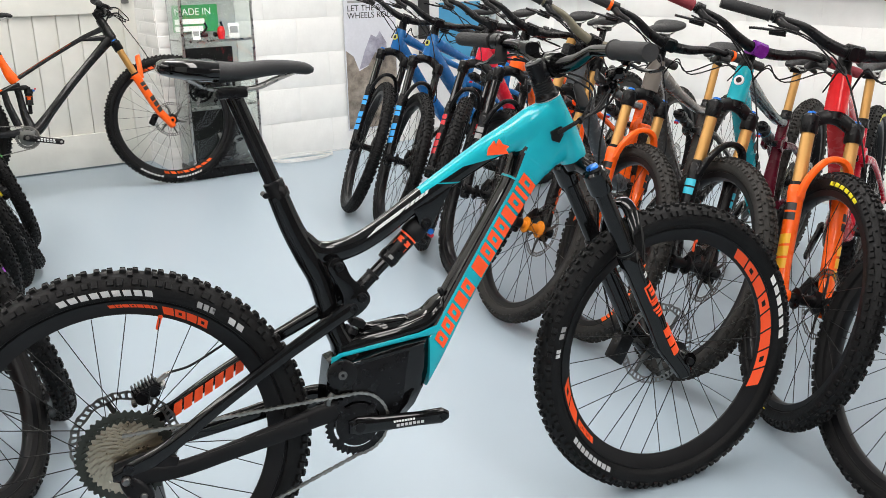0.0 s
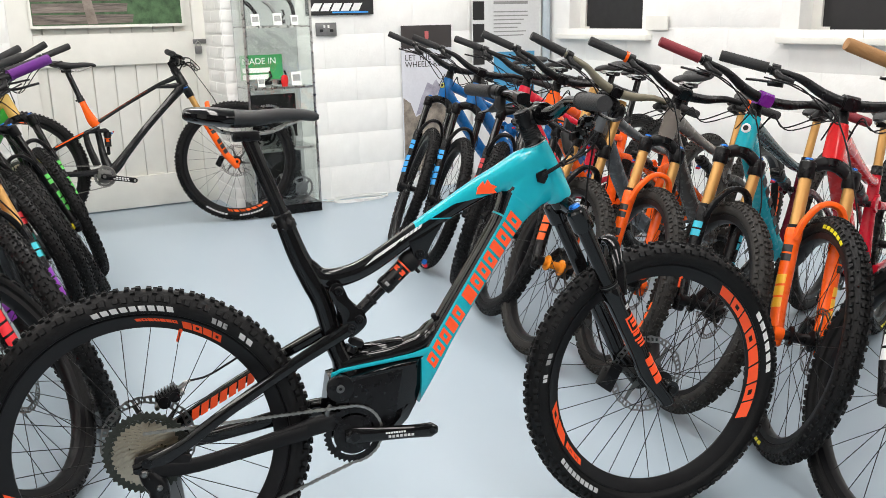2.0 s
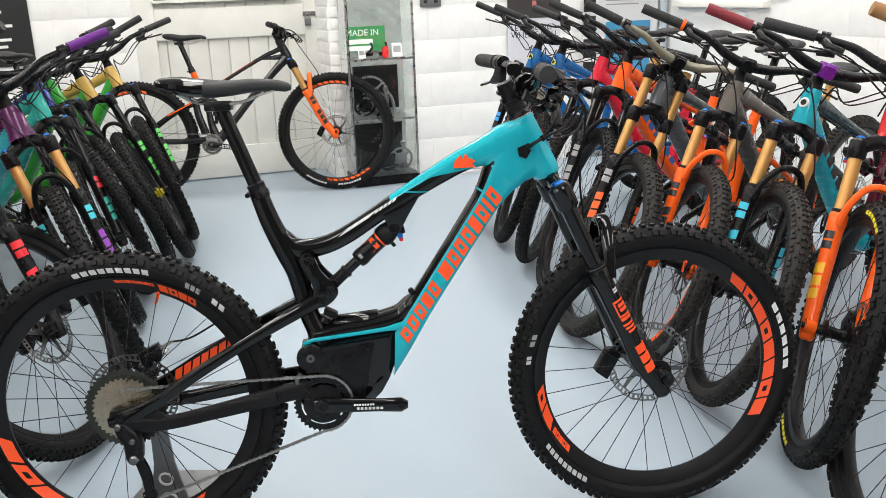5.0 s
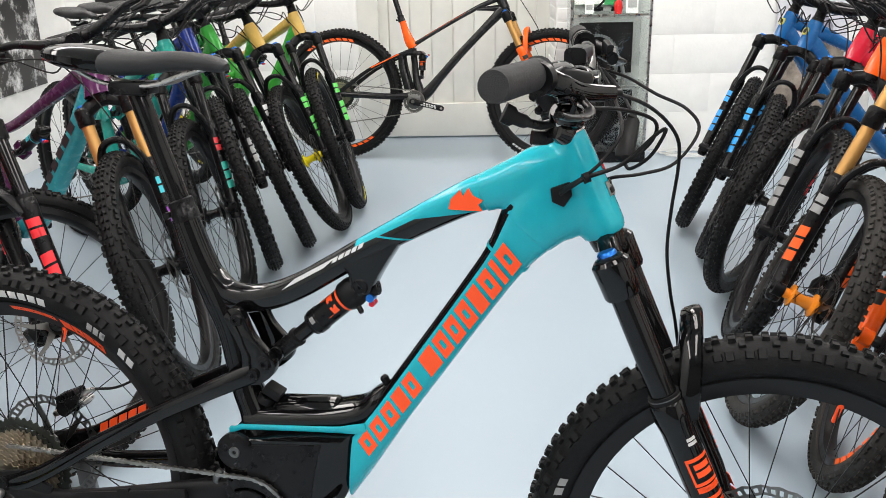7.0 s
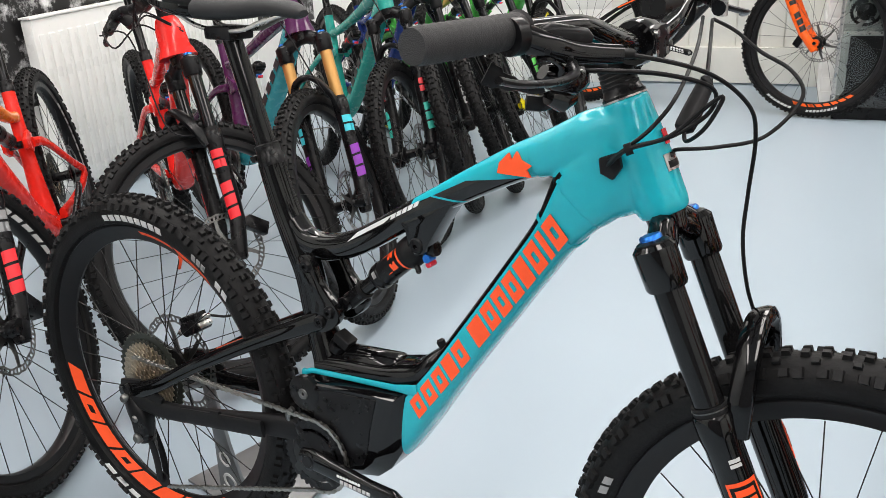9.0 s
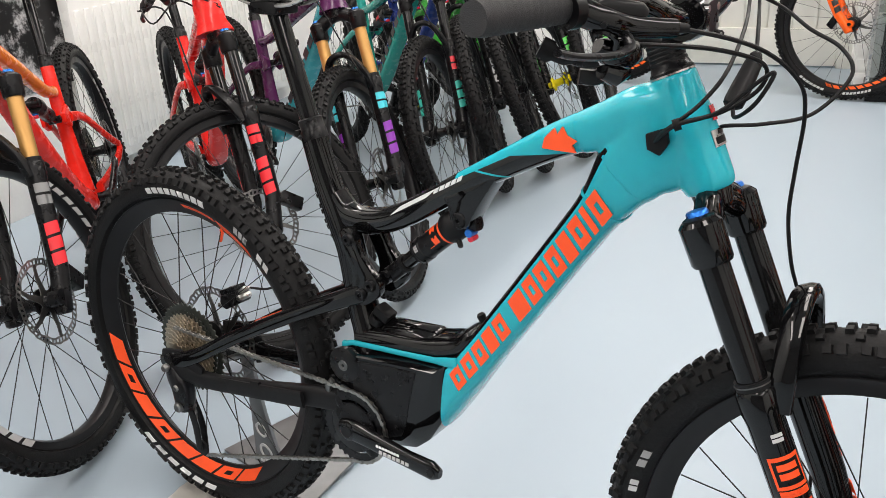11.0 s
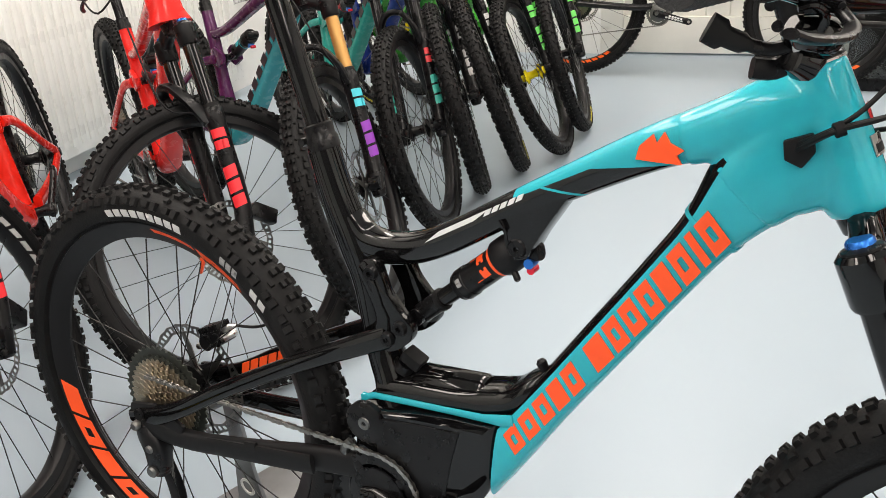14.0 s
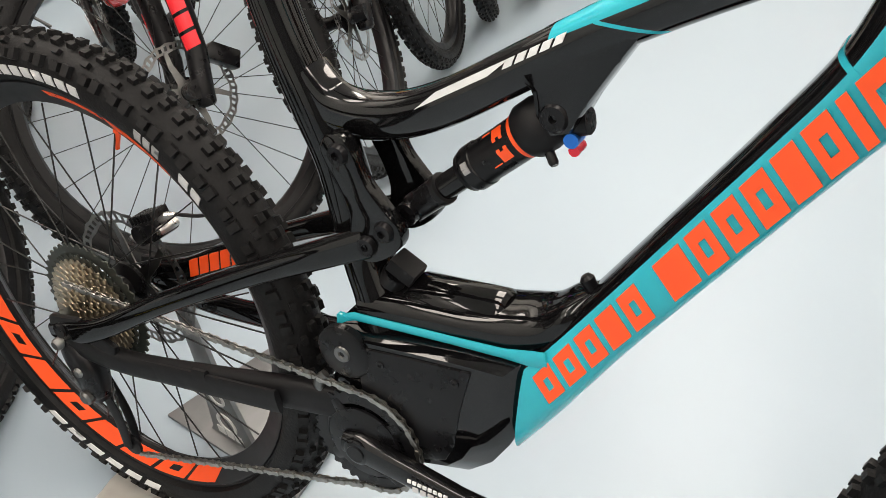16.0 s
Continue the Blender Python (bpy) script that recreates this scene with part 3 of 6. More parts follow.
        sweep(body, [cl + Vector((0.012, 0, -0.006)), cl + Vector((0.035, 0, -0.016)) - d * 0.012, cl + Vector((0.04, 0, -0.02)) - d * 0.05], [(0.011, 0.012), (0.012, 0.012), (0.009, 0.010)], seg=10, side=(0, 0, 1))
        lv = part("brake_lever", body, SATIN, hb)
        blade = spline([cl + Vector((0.04, 0, -0.02)) - d * 0.02, cl + Vector((0.062, 0, -0.03)) + d * 0.012, cl + Vector((0.064, 0, -0.036)) + d * 0.055, cl + Vector((0.056, 0, -0.042)) + d * 0.085], 4)
        part("lever_blade", sweep(bmesh.new(), blade, [(0.006, 0.004)] * len(blade), seg=8, side=(0, 0, 1)), SATIN, lv)
        if main:
            cb = part("clamp_bolt", lathe(bmesh.new(), [(0.001, -.006), (.004, -.006), (.005, -.003), (.005, .006)], 10), STEEL, lv, m=Matrix.Translation(cl + Vector((0.008, 0, -0.019))))
            part("lever_clamp", tube([cl - d * 0.026, cl - d * 0.014], 0.0168, seg=14, side=(1, 0, 0)), SATIN, lv)
            part("reservoir_lid", tube([cl + Vector((0.032, 0, -0.004)) - d * 0.018, cl + Vector((0.036, 0, -0.008)) - d * 0.05], [(.006, .010), (.005, .008)], seg=10, side=(0, 0, 1), power=0.6), MATT, lv)
            part("lever_pivot", lathe(bmesh.new(), [(0.001, -.013), (.006, -.013), (.006, .013), (.001, .013)], 12), STEEL, lv, m=Matrix.Translation(cl + Vector((0.042, 0, -0.020)) - d * 0.02) @ Matrix.Rotation(radians(90), 4, "X"))
            paddle = spline([cl + Vector((-0.006, 0, -0.030)) - d * 0.018, cl + Vector((-0.022, 0, -0.044)) + d * 0.006, cl + Vector((-0.036, 0, -0.052)) + d * 0.030], 4)
            part("shift_paddle", sweep(bmesh.new(), paddle, [(0.003, 0.0075)] * len(paddle), seg=8, side=(0, 1, 0), power=0.7), SATIN, lv)
        pod = tube([cl - d * 0.022 + Vector((-0.005, 0, -0.012)), cl - d * 0.03 + Vector((-0.012, 0, -0.034)), cl + d * 0.005 + Vector((-0.016, 0, -0.044))], [(0.012, 0.014), (0.015, 0.018), (0.007, 0.010)], seg=10, side=(1, 0, 0))
        part("shifter" if sgn < 0 else "dropper_lever", pod, MATT, hb)
    if main:
        controls(root)
        for k, (dx, dz) in enumerate(((0.024, 0.011), (0.024, -0.011))):
            for yy in (-0.016, 0.016):
                part("stem_bolt", tube([c + Vector((dx - 0.004, yy, dz)), c + Vector((dx + 0.003, yy, dz))], 0.0042, seg=10), STEEL, hb)
        for k in range(2):
            part("stem_bolt", tube([st.at(base - 0.010 + 0.02 * k, -0.019, -0.012), st.at(base - 0.010 + 0.02 * k, -0.019, 0.012)], 0.0055, seg=10, side=(1, 0, 0)), SATIN, hb)
        part("face_plate", tube([c + Vector((0, -0.024, 0)), c + Vector((0, -0.0185, 0)), c + Vector((0, 0.0185, 0)), c + Vector((0, 0.024, 0))], [(.0245, .0245), (.0262, .0262), (.0262, .0262), (.0245, .0245)], seg=20, side=(1, 0, 0)), GLOSS, hb)
    part("handlebar_clamp_plate", tube([c + Vector((0.018, 0, 0)), c + Vector((0.026, 0, 0))], (0.019, 0.021), seg=12, power=0.5), stemmat, hb)
    # hoses and cables
    if main:
        runs = ([(.500, -.245, 1.012), (.543, -.189, 1.011), (.584, -.066, .983), (.615, -.010, .945), (.621, .014, .905), (.616, .028, .84), (.614, .034, .781), (.622, .045, .72), (.634, .070, .66), (.652, .092, .55), (.672, .088, .44), (.680, .066, .375)],
                [(.492, -.235, .998), (.514, -.201, .996), (.556, -.120, .986), (.588, -.055, .966), (.583, -.040, .938), (.550, -.056, .912), (.507, -.073, .897), (.473, -.041, .870)],
                [(.500, .190, 1.020), (.528, .080, .990), (.547, -.040, .954), (.530, -.062, .922), (.507, -.070, .899), (.473, -.040, .873)],
                [(.505, .215, 1.015), (.535, .110, .995), (.556, .035, .970)],
                [(.551, -.020, .912), (.560, -.036, .904), (.585, -.056, .925), (.601, -.059, .957), (.588, -.058, .950), (.550, -.066, .914), (.507, -.075, .896), (.473, -.043, .868)],
                [(.500, .240, 1.014), (.545, .185, 1.004), (.587, .146, .984), (.630, .122, .966), (.648, .104, .938), (.618, .074, .896), (.575, .035, .886), (.540, .0, .886), (.520, .034, .874), (.480, .046, .862)])
        for run in runs:
            part("cable", sweep(bmesh.new(), spline([Vector(p) for p in run], 7), 0.0024, seg=8, side=(0.3, 1, 0.2)), cablemat or MATT, root)
        part("cable_joint", sweep(bmesh.new(), spline([(.557, .031, .966), (.5575, .024, .957), (.551, -.012, .919), (.550, -.020, .911)], 3), [(.004, .005), (.005, .0065), (.0065, .009), (.007, .0105), (.0075, .011), (.008, .012), (.0085, .012), (.008, .011), (.006, .007), (.0035, .004)], seg=12, side=(0, 1, 1), power=0.65), MATT, root)
        part("cable_tie", tube([(.511, -.071, .898), (.504, -.074, .895)], 0.0068, seg=12), MATT, root)
        part("display", tube([Vector((c.x - .012, .07, c.z + .03)), Vector((c.x - .006, .115, c.z + .032))], [(.013, .016), (.013, .016)], seg=12, side=(1, 0, 0), power=0.6), SATIN, hb)
    else:
        port = Vector((st.race.x - 0.045, -0.036, st.race.z + 0.045))
        ends = [(-0.27, st.at(-0.24, 0.03, 0.06), 0.11), (0.27, port * 1.0 + Vector((0, 0.07, 0)), 0.14), (-0.24, port, 0.16), (0.22, port + Vector((0, 0.07, 0.01)), 0.12)]
        for y, end, out in ends:
            a = Vector((c.x + 0.03, y, c.z + rise - 0.02))
            pts = [a, a + Vector((0.05, -y * 0.3, -0.004)), Vector((c.x + out * 0.8, y * 0.22 + end.y * 0.3, c.z - 0.05)), end + Vector((0.055, 0.0, 0.085)), end + Vector((0.012, 0, 0.018)), end]
            part("cable", sweep(bmesh.new(), spline(pts, 6), 0.0024, seg=6, side=(0.3, 1, 0.2)), cablemat or MATT, hb)
    return hb


def controls(root):
    """Brake lever, shift pod and paddle beside the near grip."""
    lv = part("brake_lever", tube([(.470, -.282, 1.031), (.4735, -.270, 1.0315)], 0.0172, seg=18, side=(1, 0, 0)), SATIN, root)
    body = spline([(.478, -.264, 1.029), (.494, -.252, 1.022), (.507, -.234, 1.016), (.524, -.212, 1.013), (.540, -.193, 1.012)], 3)
    part("master_cylinder", sweep(bmesh.new(), body, [(.012 - .004 * k / 12, .0135 - .005 * k / 12) for k in range(13)], seg=14, side=(0, 0, 1), power=0.75), GLOSS, lv)
    part("reservoir", tube([(.486, -.246, 1.030), (.490, -.242, 1.0315), (.514, -.216, 1.026), (.518, -.212, 1.024)], [(.006, .009), (.008, .011), (.007, .010), (.004, .006)], seg=14, side=(0, 0, 1), power=0.7), SATIN, lv)
    part("hose_nut", tube([(.536, -.198, 1.0125), (.548, -.183, 1.0115)], [(.0062,) * 2, (.0045,) * 2], seg=10), MATT, lv)
    for p, r in (((.4760, -.258, 1.0445), .0026), ((.4985, -.2605, 1.019), .0030), ((.512, -.241, 1.0115), .0026)):
        part("lever_bolt", tube([Vector(p) + Vector((-.001, .004, .002)), Vector(p) + Vector((.001, -.003, -.001))], r, seg=12), MATT, lv)
    blade = spline([(.512, -.240, 1.008), (.522, -.256, .999), (.520, -.290, .996), (.508, -.330, .999), (.500, -.352, 1.004)], 5)
    part("lever_blade", sweep(bmesh.new(), blade, [(.0055, .0034)] * len(blade), seg=10, side=(0, 0, 1)), SATIN, lv)
    hook = spline([(.489, -.262, 1.010), (.498, -.258, 1.012), (.504, -.246, 1.004), (.500, -.238, .992), (.490, -.240, .986)], 4)
    part("lever_hook", sweep(bmesh.new(), hook, [(.0036, .0026)] * len(hook), seg=10, side=(0, 0, 1), power=0.8), GLOSS, lv)
    pod = part("shifter", tube([(.486, -.244, .998), (.490, -.236, .993), (.497, -.216, .988), (.500, -.200, .990), (.501, -.192, .994)], [(.007, .007), (.014, .012), (.018, .015), (.015, .013), (.008, .007)], seg=18, side=(0, 0, 1), power=0.8), GLOSS, root)
    part("shifter_cover", tube([(.484, -.226, .974), (.490, -.214, .970), (.497, -.200, .972)], [(.008, .009), (.014, .013), (.008, .008)], seg=14, side=(0, 0, 1), power=0.8), GLOSS, pod)
    part("shifter_plate", block(0.018, 0.003, 0.009, 0.001, pose(0.4935, -0.2365, 0.9860, 20, -16, 14)), STEEL, pod)
    part("cable_adjuster", tube([(.499, -.196, .998), (.508, -.186, 1.0), (.520, -.176, .997)], [(.0055,) * 2, (.0062,) * 2, (.0035,) * 2], seg=10), MATT, pod)
    arm = spline([(.482, -.220, .982), (.468, -.226, .979), (.452, -.238, .984), (.440, -.248, .990), (.432, -.254, .995)], 4)
    part("shift_paddle", sweep(bmesh.new(), arm, [(.0045, .0050)] * 8 + [(.0038, .0075)] * 4 + [(.0028, .0110)] * (len(arm) - 12), seg=12, side=(0, 0, 1), power=0.7), SATIN, pod)
    part("thumb_lever", sweep(bmesh.new(), spline([(.484, -.208, .972), (.472, -.212, .964), (.458, -.222, .965)], 4), (.004, .008), seg=10, side=(0, 0, 1), power=0.7), SATIN, pod)


def saddle(root, x, z, length=0.27, w=0.068, tilt=0.0, mat=None, patch=None):
    rows = []
    for t, hw, top, th in ((0, .036, .004, .008), (.04, .056, .008, .014), (.18, w, .008, .019), (.36, w * .8, .001, .019), (.52, w * .48, -.003, .0165), (.72, w * .32, -.002, .014), (.88, w * .28, -.006, .012), (.96, w * .25, -.012, .010), (1.0, w * .13, -.019, .005)):
        rows.append((x + t * length, z + top - th, th, hw))
    s = spline(rows, 4)
    bm = sweep(bmesh.new(), [(p[0], 0, p[1]) for p in s], [(p[2], p[3]) for p in s], seg=20, power=0.8, pick=(lambda i, a: 1 if i < 0.36 else 0) if patch else None)
    sd = part("saddle", bm, [mat or SADDLE, patch] if patch else (mat or SADDLE), root)
    for sgn in (-1, 1):
        pts = spline([(x + 0.045, sgn * .034, z - .026), (x + 0.085, sgn * .022, z - .047), (x + .16, sgn * .022, z - .050), (x + .205, sgn * .016, z - .036), (x + .245, sgn * .008, z - .024)], 4)
        part("saddle_rail", sweep(bmesh.new(), pts, 0.0035, seg=8), STEEL, sd)
    return sd


def seat_post(root, a, b, r=0.0155, mat=None):
    """From the collar a up to the clamp b."""
    a, b = Vector((a[0], 0, a[1])), Vector((b[0], 0, b[1]))
    d = (b - a).normalized()
    ob = part("seat_post", tube([a - d * 0.05, b], r, seg=18), mat or BLACKTUBE, root)
    part("post_collar", tube([a - d * 0.012, a + d * 0.002, a + d * 0.006, a + d * 0.02, a + d * 0.022], [(.021, .021), (.021, .021), (.019, .019), (.0195, .0195), (.017, .017)], seg=18), SATIN, ob)
    part("clamp_bolt", tube([a + Vector((-0.024, -0.014, -0.004)), a + Vector((-0.024, 0.014, -0.004))], 0.0055, seg=8, side=(1, 0, 0)), SATIN, ob)
    part("seat_clamp", block(0.055, 0.052, 0.02, 0.005, Matrix.Translation(b + Vector((-0.004, 0, 0.004)))), SATIN, ob)
    return ob


def drivetrain(root, axle, bb=(0, 0.345), ring=0.062, crank=3.0, ringmat=None, armmat=None, y=-0.055, span=0.17, out=0.076, main=False):
    bx, bz = bb
    cr = part("crankset", lathe(bmesh.new(), [(0.012, -out - 0.011), (0.016, -out - 0.009), (0.018, -out + 0.006), (0.014, -0.05), (0.014, 0.05), (0.018, out - 0.006), (0.016, out + 0.009)], 24), armmat or SATIN, root, m=Matrix.Translation((bx, 0, bz)))
    part("chainring", merge(sprocket_bm(ring, y, 34), spider_bm(ring - 0.008, y)), ringmat or DARKSTEEL, cr)
    for s, a in ((-1, crank), (1, crank + 180)):
        u = Vector((math.cos(radians(-a)), 0, math.sin(radians(-a))))
        base = Vector((0, s * out, 0))
        pts = [base - u * 0.02, base, base + u * 0.05 + Vector((0, s * .004, 0)), base + u * 0.12 + Vector((0, s * .010, 0)), base + u * span + Vector((0, s * .012, 0)), base + u * (span + 0.014) + Vector((0, s * .012, 0))]
        arm = part("crank_arm", sweep(bmesh.new(), pts, [(.013, .008), (.019, .010), (.0165, .0095), (.0145, .0085), (.0165, .0075), (.008, .006)], seg=14, side=(0, 1, 0), power=0.75), armmat or SATIN, cr)
        part("axle_cap", tube([base + Vector((0, s * .008, 0)), base + Vector((0, s * .0125, 0))], 0.0100, seg=14, side=(1, 0, 0)), SATIN if main else DARKSTEEL, arm)
        part("pedal_thread", tube([base + u * span + Vector((0, s * .006, 0)), base + u * span + Vector((0, s * .0205, 0))], 0.0070, seg=12, side=(1, 0, 0)), SATIN if main else STEEL, arm)
        if s < 0:
            f = Vector((0, -1, 0))
            n = Vector((u.z, 0, -u.x)) * -1
            rows = ((.003, .0068, 8, .066, .112), (-.0065, -.001, 7, .072, .132)) if main else ((.001, .0085, 5, .065, .14), (-.009, -.001, 6, .05, .145))
            for v0, v1, k, a0, a1 in rows:
                part("arm_lettering", marks(lambda p, q, h: base + u * (a0 + (a1 - a0) * p) + n * (v0 + (v1 - v0) * q) + f * (0.0185 + h), k, gap=0.3), WHITEINK if v0 > 0 else LIGHTINK, arm)
    ax, az = axle
    jx, jz, lx, lz = (ax + 0.014, az - 0.090, ax + 0.036, az - 0.192) if main else (ax + 0.012, az - 0.075, ax + 0.035, az - 0.152)
    # chain: top run, lower run through the cage
    top = [(bx, y, bz + ring), (ax, y - .002, az + 0.056)]
    run = [(bx, y, bz - ring)] + [(lx + .012, y, lz - 0.012)]
    ch = bmesh.new()

    def link(p, q, k):
        w = 0.0026 if k % 2 else 0.0014
        for e in (-w, w):
            o = Vector((0, e, 0))
            sweep(ch, [p.lerp(q, f) + o for f in (-0.24, 0.0, 0.5, 1.0, 1.24)], [(.0024, .0006), (.0042, .0006), (.0025, .0006), (.0042, .0006), (.0024, .0006)], seg=4, power=0.6)
        sweep(ch, [p + Vector((0, -0.0032, 0)), p + Vector((0, 0.0032, 0))], 0.0019, seg=5, side=(1, 0, 0))

    for a, b in ((Vector(top[0]), Vector(top[1])), (Vector(run[0]), Vector(run[1])), (Vector((lx - .012, y, lz)), Vector((jx + .012, y, jz)))):
        n = max(int(round((b - a).length / 0.0127)), 1)
        for k in range(n):
            link(a.lerp(b, k / n), a.lerp(b, (k + 1) / n), k)
    wrap = [Vector((bx + ring * math.cos(radians(90 - 180 * j / 16)), y, bz + ring * math.sin(radians(90 - 180 * j / 16)))) for j in range(17)]
    for k in range(16):
        link(wrap[k], wrap[k + 1], k)
    tagged(part("chain", ch, CHAIN, root), kind="stuff")
    de = part("derailleur", plane_tube([(ax - .008, az - .010, .013, .010), (ax + .004, az - .034, .020, .017), (ax + .018, az - .058, .021, .019), (jx + .004, jz - .004, .019, .014), (jx + .008, jz - .018, .012, .009)], y=y - .014, power=0.7), SATIN, root)
    for px, pz, pr in ((ax - .006, az - .018, .008), (ax + .020, az - .052, .007), (jx + .004, jz - .004, .010)):
        part("pivot_bolt", lathe(bmesh.new(), [(.001, -.036), (pr * .7, -.036), (pr, -.033), (pr, -.02)], 12), DARKSTEEL, de, m=Matrix.Translation((px, y, pz)))
    part("cage", merge(plane_tube([(jx, jz, .008, .0018), (jx + .018, (jz + lz) / 2, .010, .0018), (lx, lz, .008, .0018)], y=y - .007), plane_tube([(jx, jz, .008, .0018), (jx + .018, (jz + lz) / 2, .010, .0018), (lx, lz, .008, .0018)], y=y + .008)), MATT, de)
    for px, pz in ((jx, jz), (lx, lz)):
        part("jockey_wheel", lathe(bmesh.new(), [(.004, -.004), (.016, -.002), (.016, .002), (.004, .004)], 14), MATT, de, m=Matrix.Translation((px, y, pz)))
    return cr


def spider_bm(r, y):
    bm = bmesh.new()
    for k in range(4):
        a = radians(40 + 90 * k)
        sweep(bm, [(0.01 * math.cos(a), y - .004, 0.01 * math.sin(a)), (r * math.cos(a), y, r * math.sin(a))], [(.012, .004), (.007, .002)], seg=8)
    lathe(bm, [(0.012, y - .008), (0.028, y - .007), (min(0.044, r * 0.8), y - .004), (min(0.044, r * 0.8), y - .001), (0.012, y)], 24)
    return bm


def shock(root, a, b, can=None, label_colour=None, main=False):
    a, b = Vector((a[0], 0, a[1])), Vector((b[0], 0, b[1]))
    d = (b - a)
    n = d.normalized()
    w = Vector((-n.z, 0, n.x))
    ink = label_colour or ORANGEINK
    if main:
        ob = part("shock", tube([a, a + d * .20], 0.0135, seg=18), SATIN, root)
        part("shaft", tube([a + d * .19, a + d * .40], 0.0118, seg=18), BLACKTUBE, ob)
        part("shaft_ring", tube([a + d * .19, a + d * .195, a + d * .225, a + d * .23], [(.0135,) * 2, (.0152,) * 2, (.0152,) * 2, (.0135,) * 2], seg=18), MATT, ob)
        part("air_can", tube([a + d * q for q in (.395, .40, .43, .435, .50, .505, .53, .785, .79)], [(r, r) for r in (.015, .0185, .0195, .0205, .0205, .0195, .0192, .0192, .015)], seg=26), SATIN, ob)
        part("can_head", tube([a + d * q for q in (.775, .78, .80, .88, .95, .985)], [(.0192,) * 2, (.0215,) * 2, (.0235,) * 2, (.0235,) * 2, (.020,) * 2, (.012,) * 2], seg=26), MATT, ob)
        part("shock_band", tube([a + d * .752, a + d * .772], 0.0196, seg=26), ink, ob)
        part("shock_decal", block_marks(wrap(a + d * .60, a + d * .73, 0.0193, (0, -1, 0.5), 0.8), (1, 1.2), 1, 0.0005, gap=0.2, slots=(1,)), ink, ob)
        part("shock_print", leg_marks(a + d * .452, a + d * .488, 0.0206, 1, (0, -1, 0.35), 0.25, gap=0.0), GREYINK, ob)
        v0 = a + d * .84 - w * 0.021 + Vector((0, -0.008, 0))
        part("air_valve", tube([v0, v0 - w * 0.009 + Vector((0, -0.004, 0)), v0 - w * 0.011 + Vector((0, -0.005, 0))], [(.0042,) * 2, (.0042,) * 2, (.003,) * 2], seg=12), SATIN, ob)
        part("damper_housing", tube([a + d * .93 - w * 0.006, a + d * 1.06 - w * 0.019], [(.0135, .013), (.010, .011)], seg=14, power=0.8), SATIN, ob)
    else:
        ob = part("shock", tube([a, a + d * .42], 0.0105, seg=14), BLACKTUBE, root)
        part("air_can", tube([a + d * .30, a + d * .31, a + d * .34, a + d * .36, a + d * .76, a + d * .79, a + d * .96], [(.014,) * 2, (.021,) * 2, (.021,) * 2, (.0195,) * 2, (.0195,) * 2, (.024,) * 2, (.022,) * 2], seg=18), can or SATIN, ob)
        part("shock_band", tube([a + d * .66, a + d * .68], 0.0199, seg=18), ink, ob)
        part("shock_decal", leg_marks(a + d * .52, a + d * .64, 0.0196, 3, (0, -1, 0.4), 0.45, gap=0.35), ink, ob)
    for e in (a, b):
        part("shock_eye", tube([e + Vector((0, -.018, 0)), e + Vector((0, .018, 0))], 0.011, seg=14, side=(1, 0, 0)), SATIN, ob)
    p = a + d * (.97 if main else .90) - w * (0.0225 if main else 0.026)
    part("damper_dial", tube([p + Vector((0, -.013, 0)), p + Vector((0, .003, 0))], 0.0062, seg=14, side=(1, 0, 0)), BLUECAP, ob)
    p = p + n * (-.004 if main else .009) - w * .008
    part("rebound_dial", tube([p + Vector((0, -.011, 0)), p + Vector((0, .004, 0))], 0.0048, seg=10, side=(1, 0, 0)), paint((.6, .02, .04)), ob)
    return ob


def bicycle(label, m, group=""):
    root = new("mountain_bike", None)
    root.empty_display_size = 0.1
    root.matrix_basis = m
    return tagged(root, label, "bicycle", group)


def stand_at(x, y, heading, lean, front):
    """The floor under the crank axle, the heading and the lean."""
    return Matrix.Translation((x, y, 0)) @ Matrix.Rotation(radians(heading), 4, "Z") @ Matrix.Rotation(radians(lean), 4, "X") @ Matrix.Translation((-front, 0, 0))


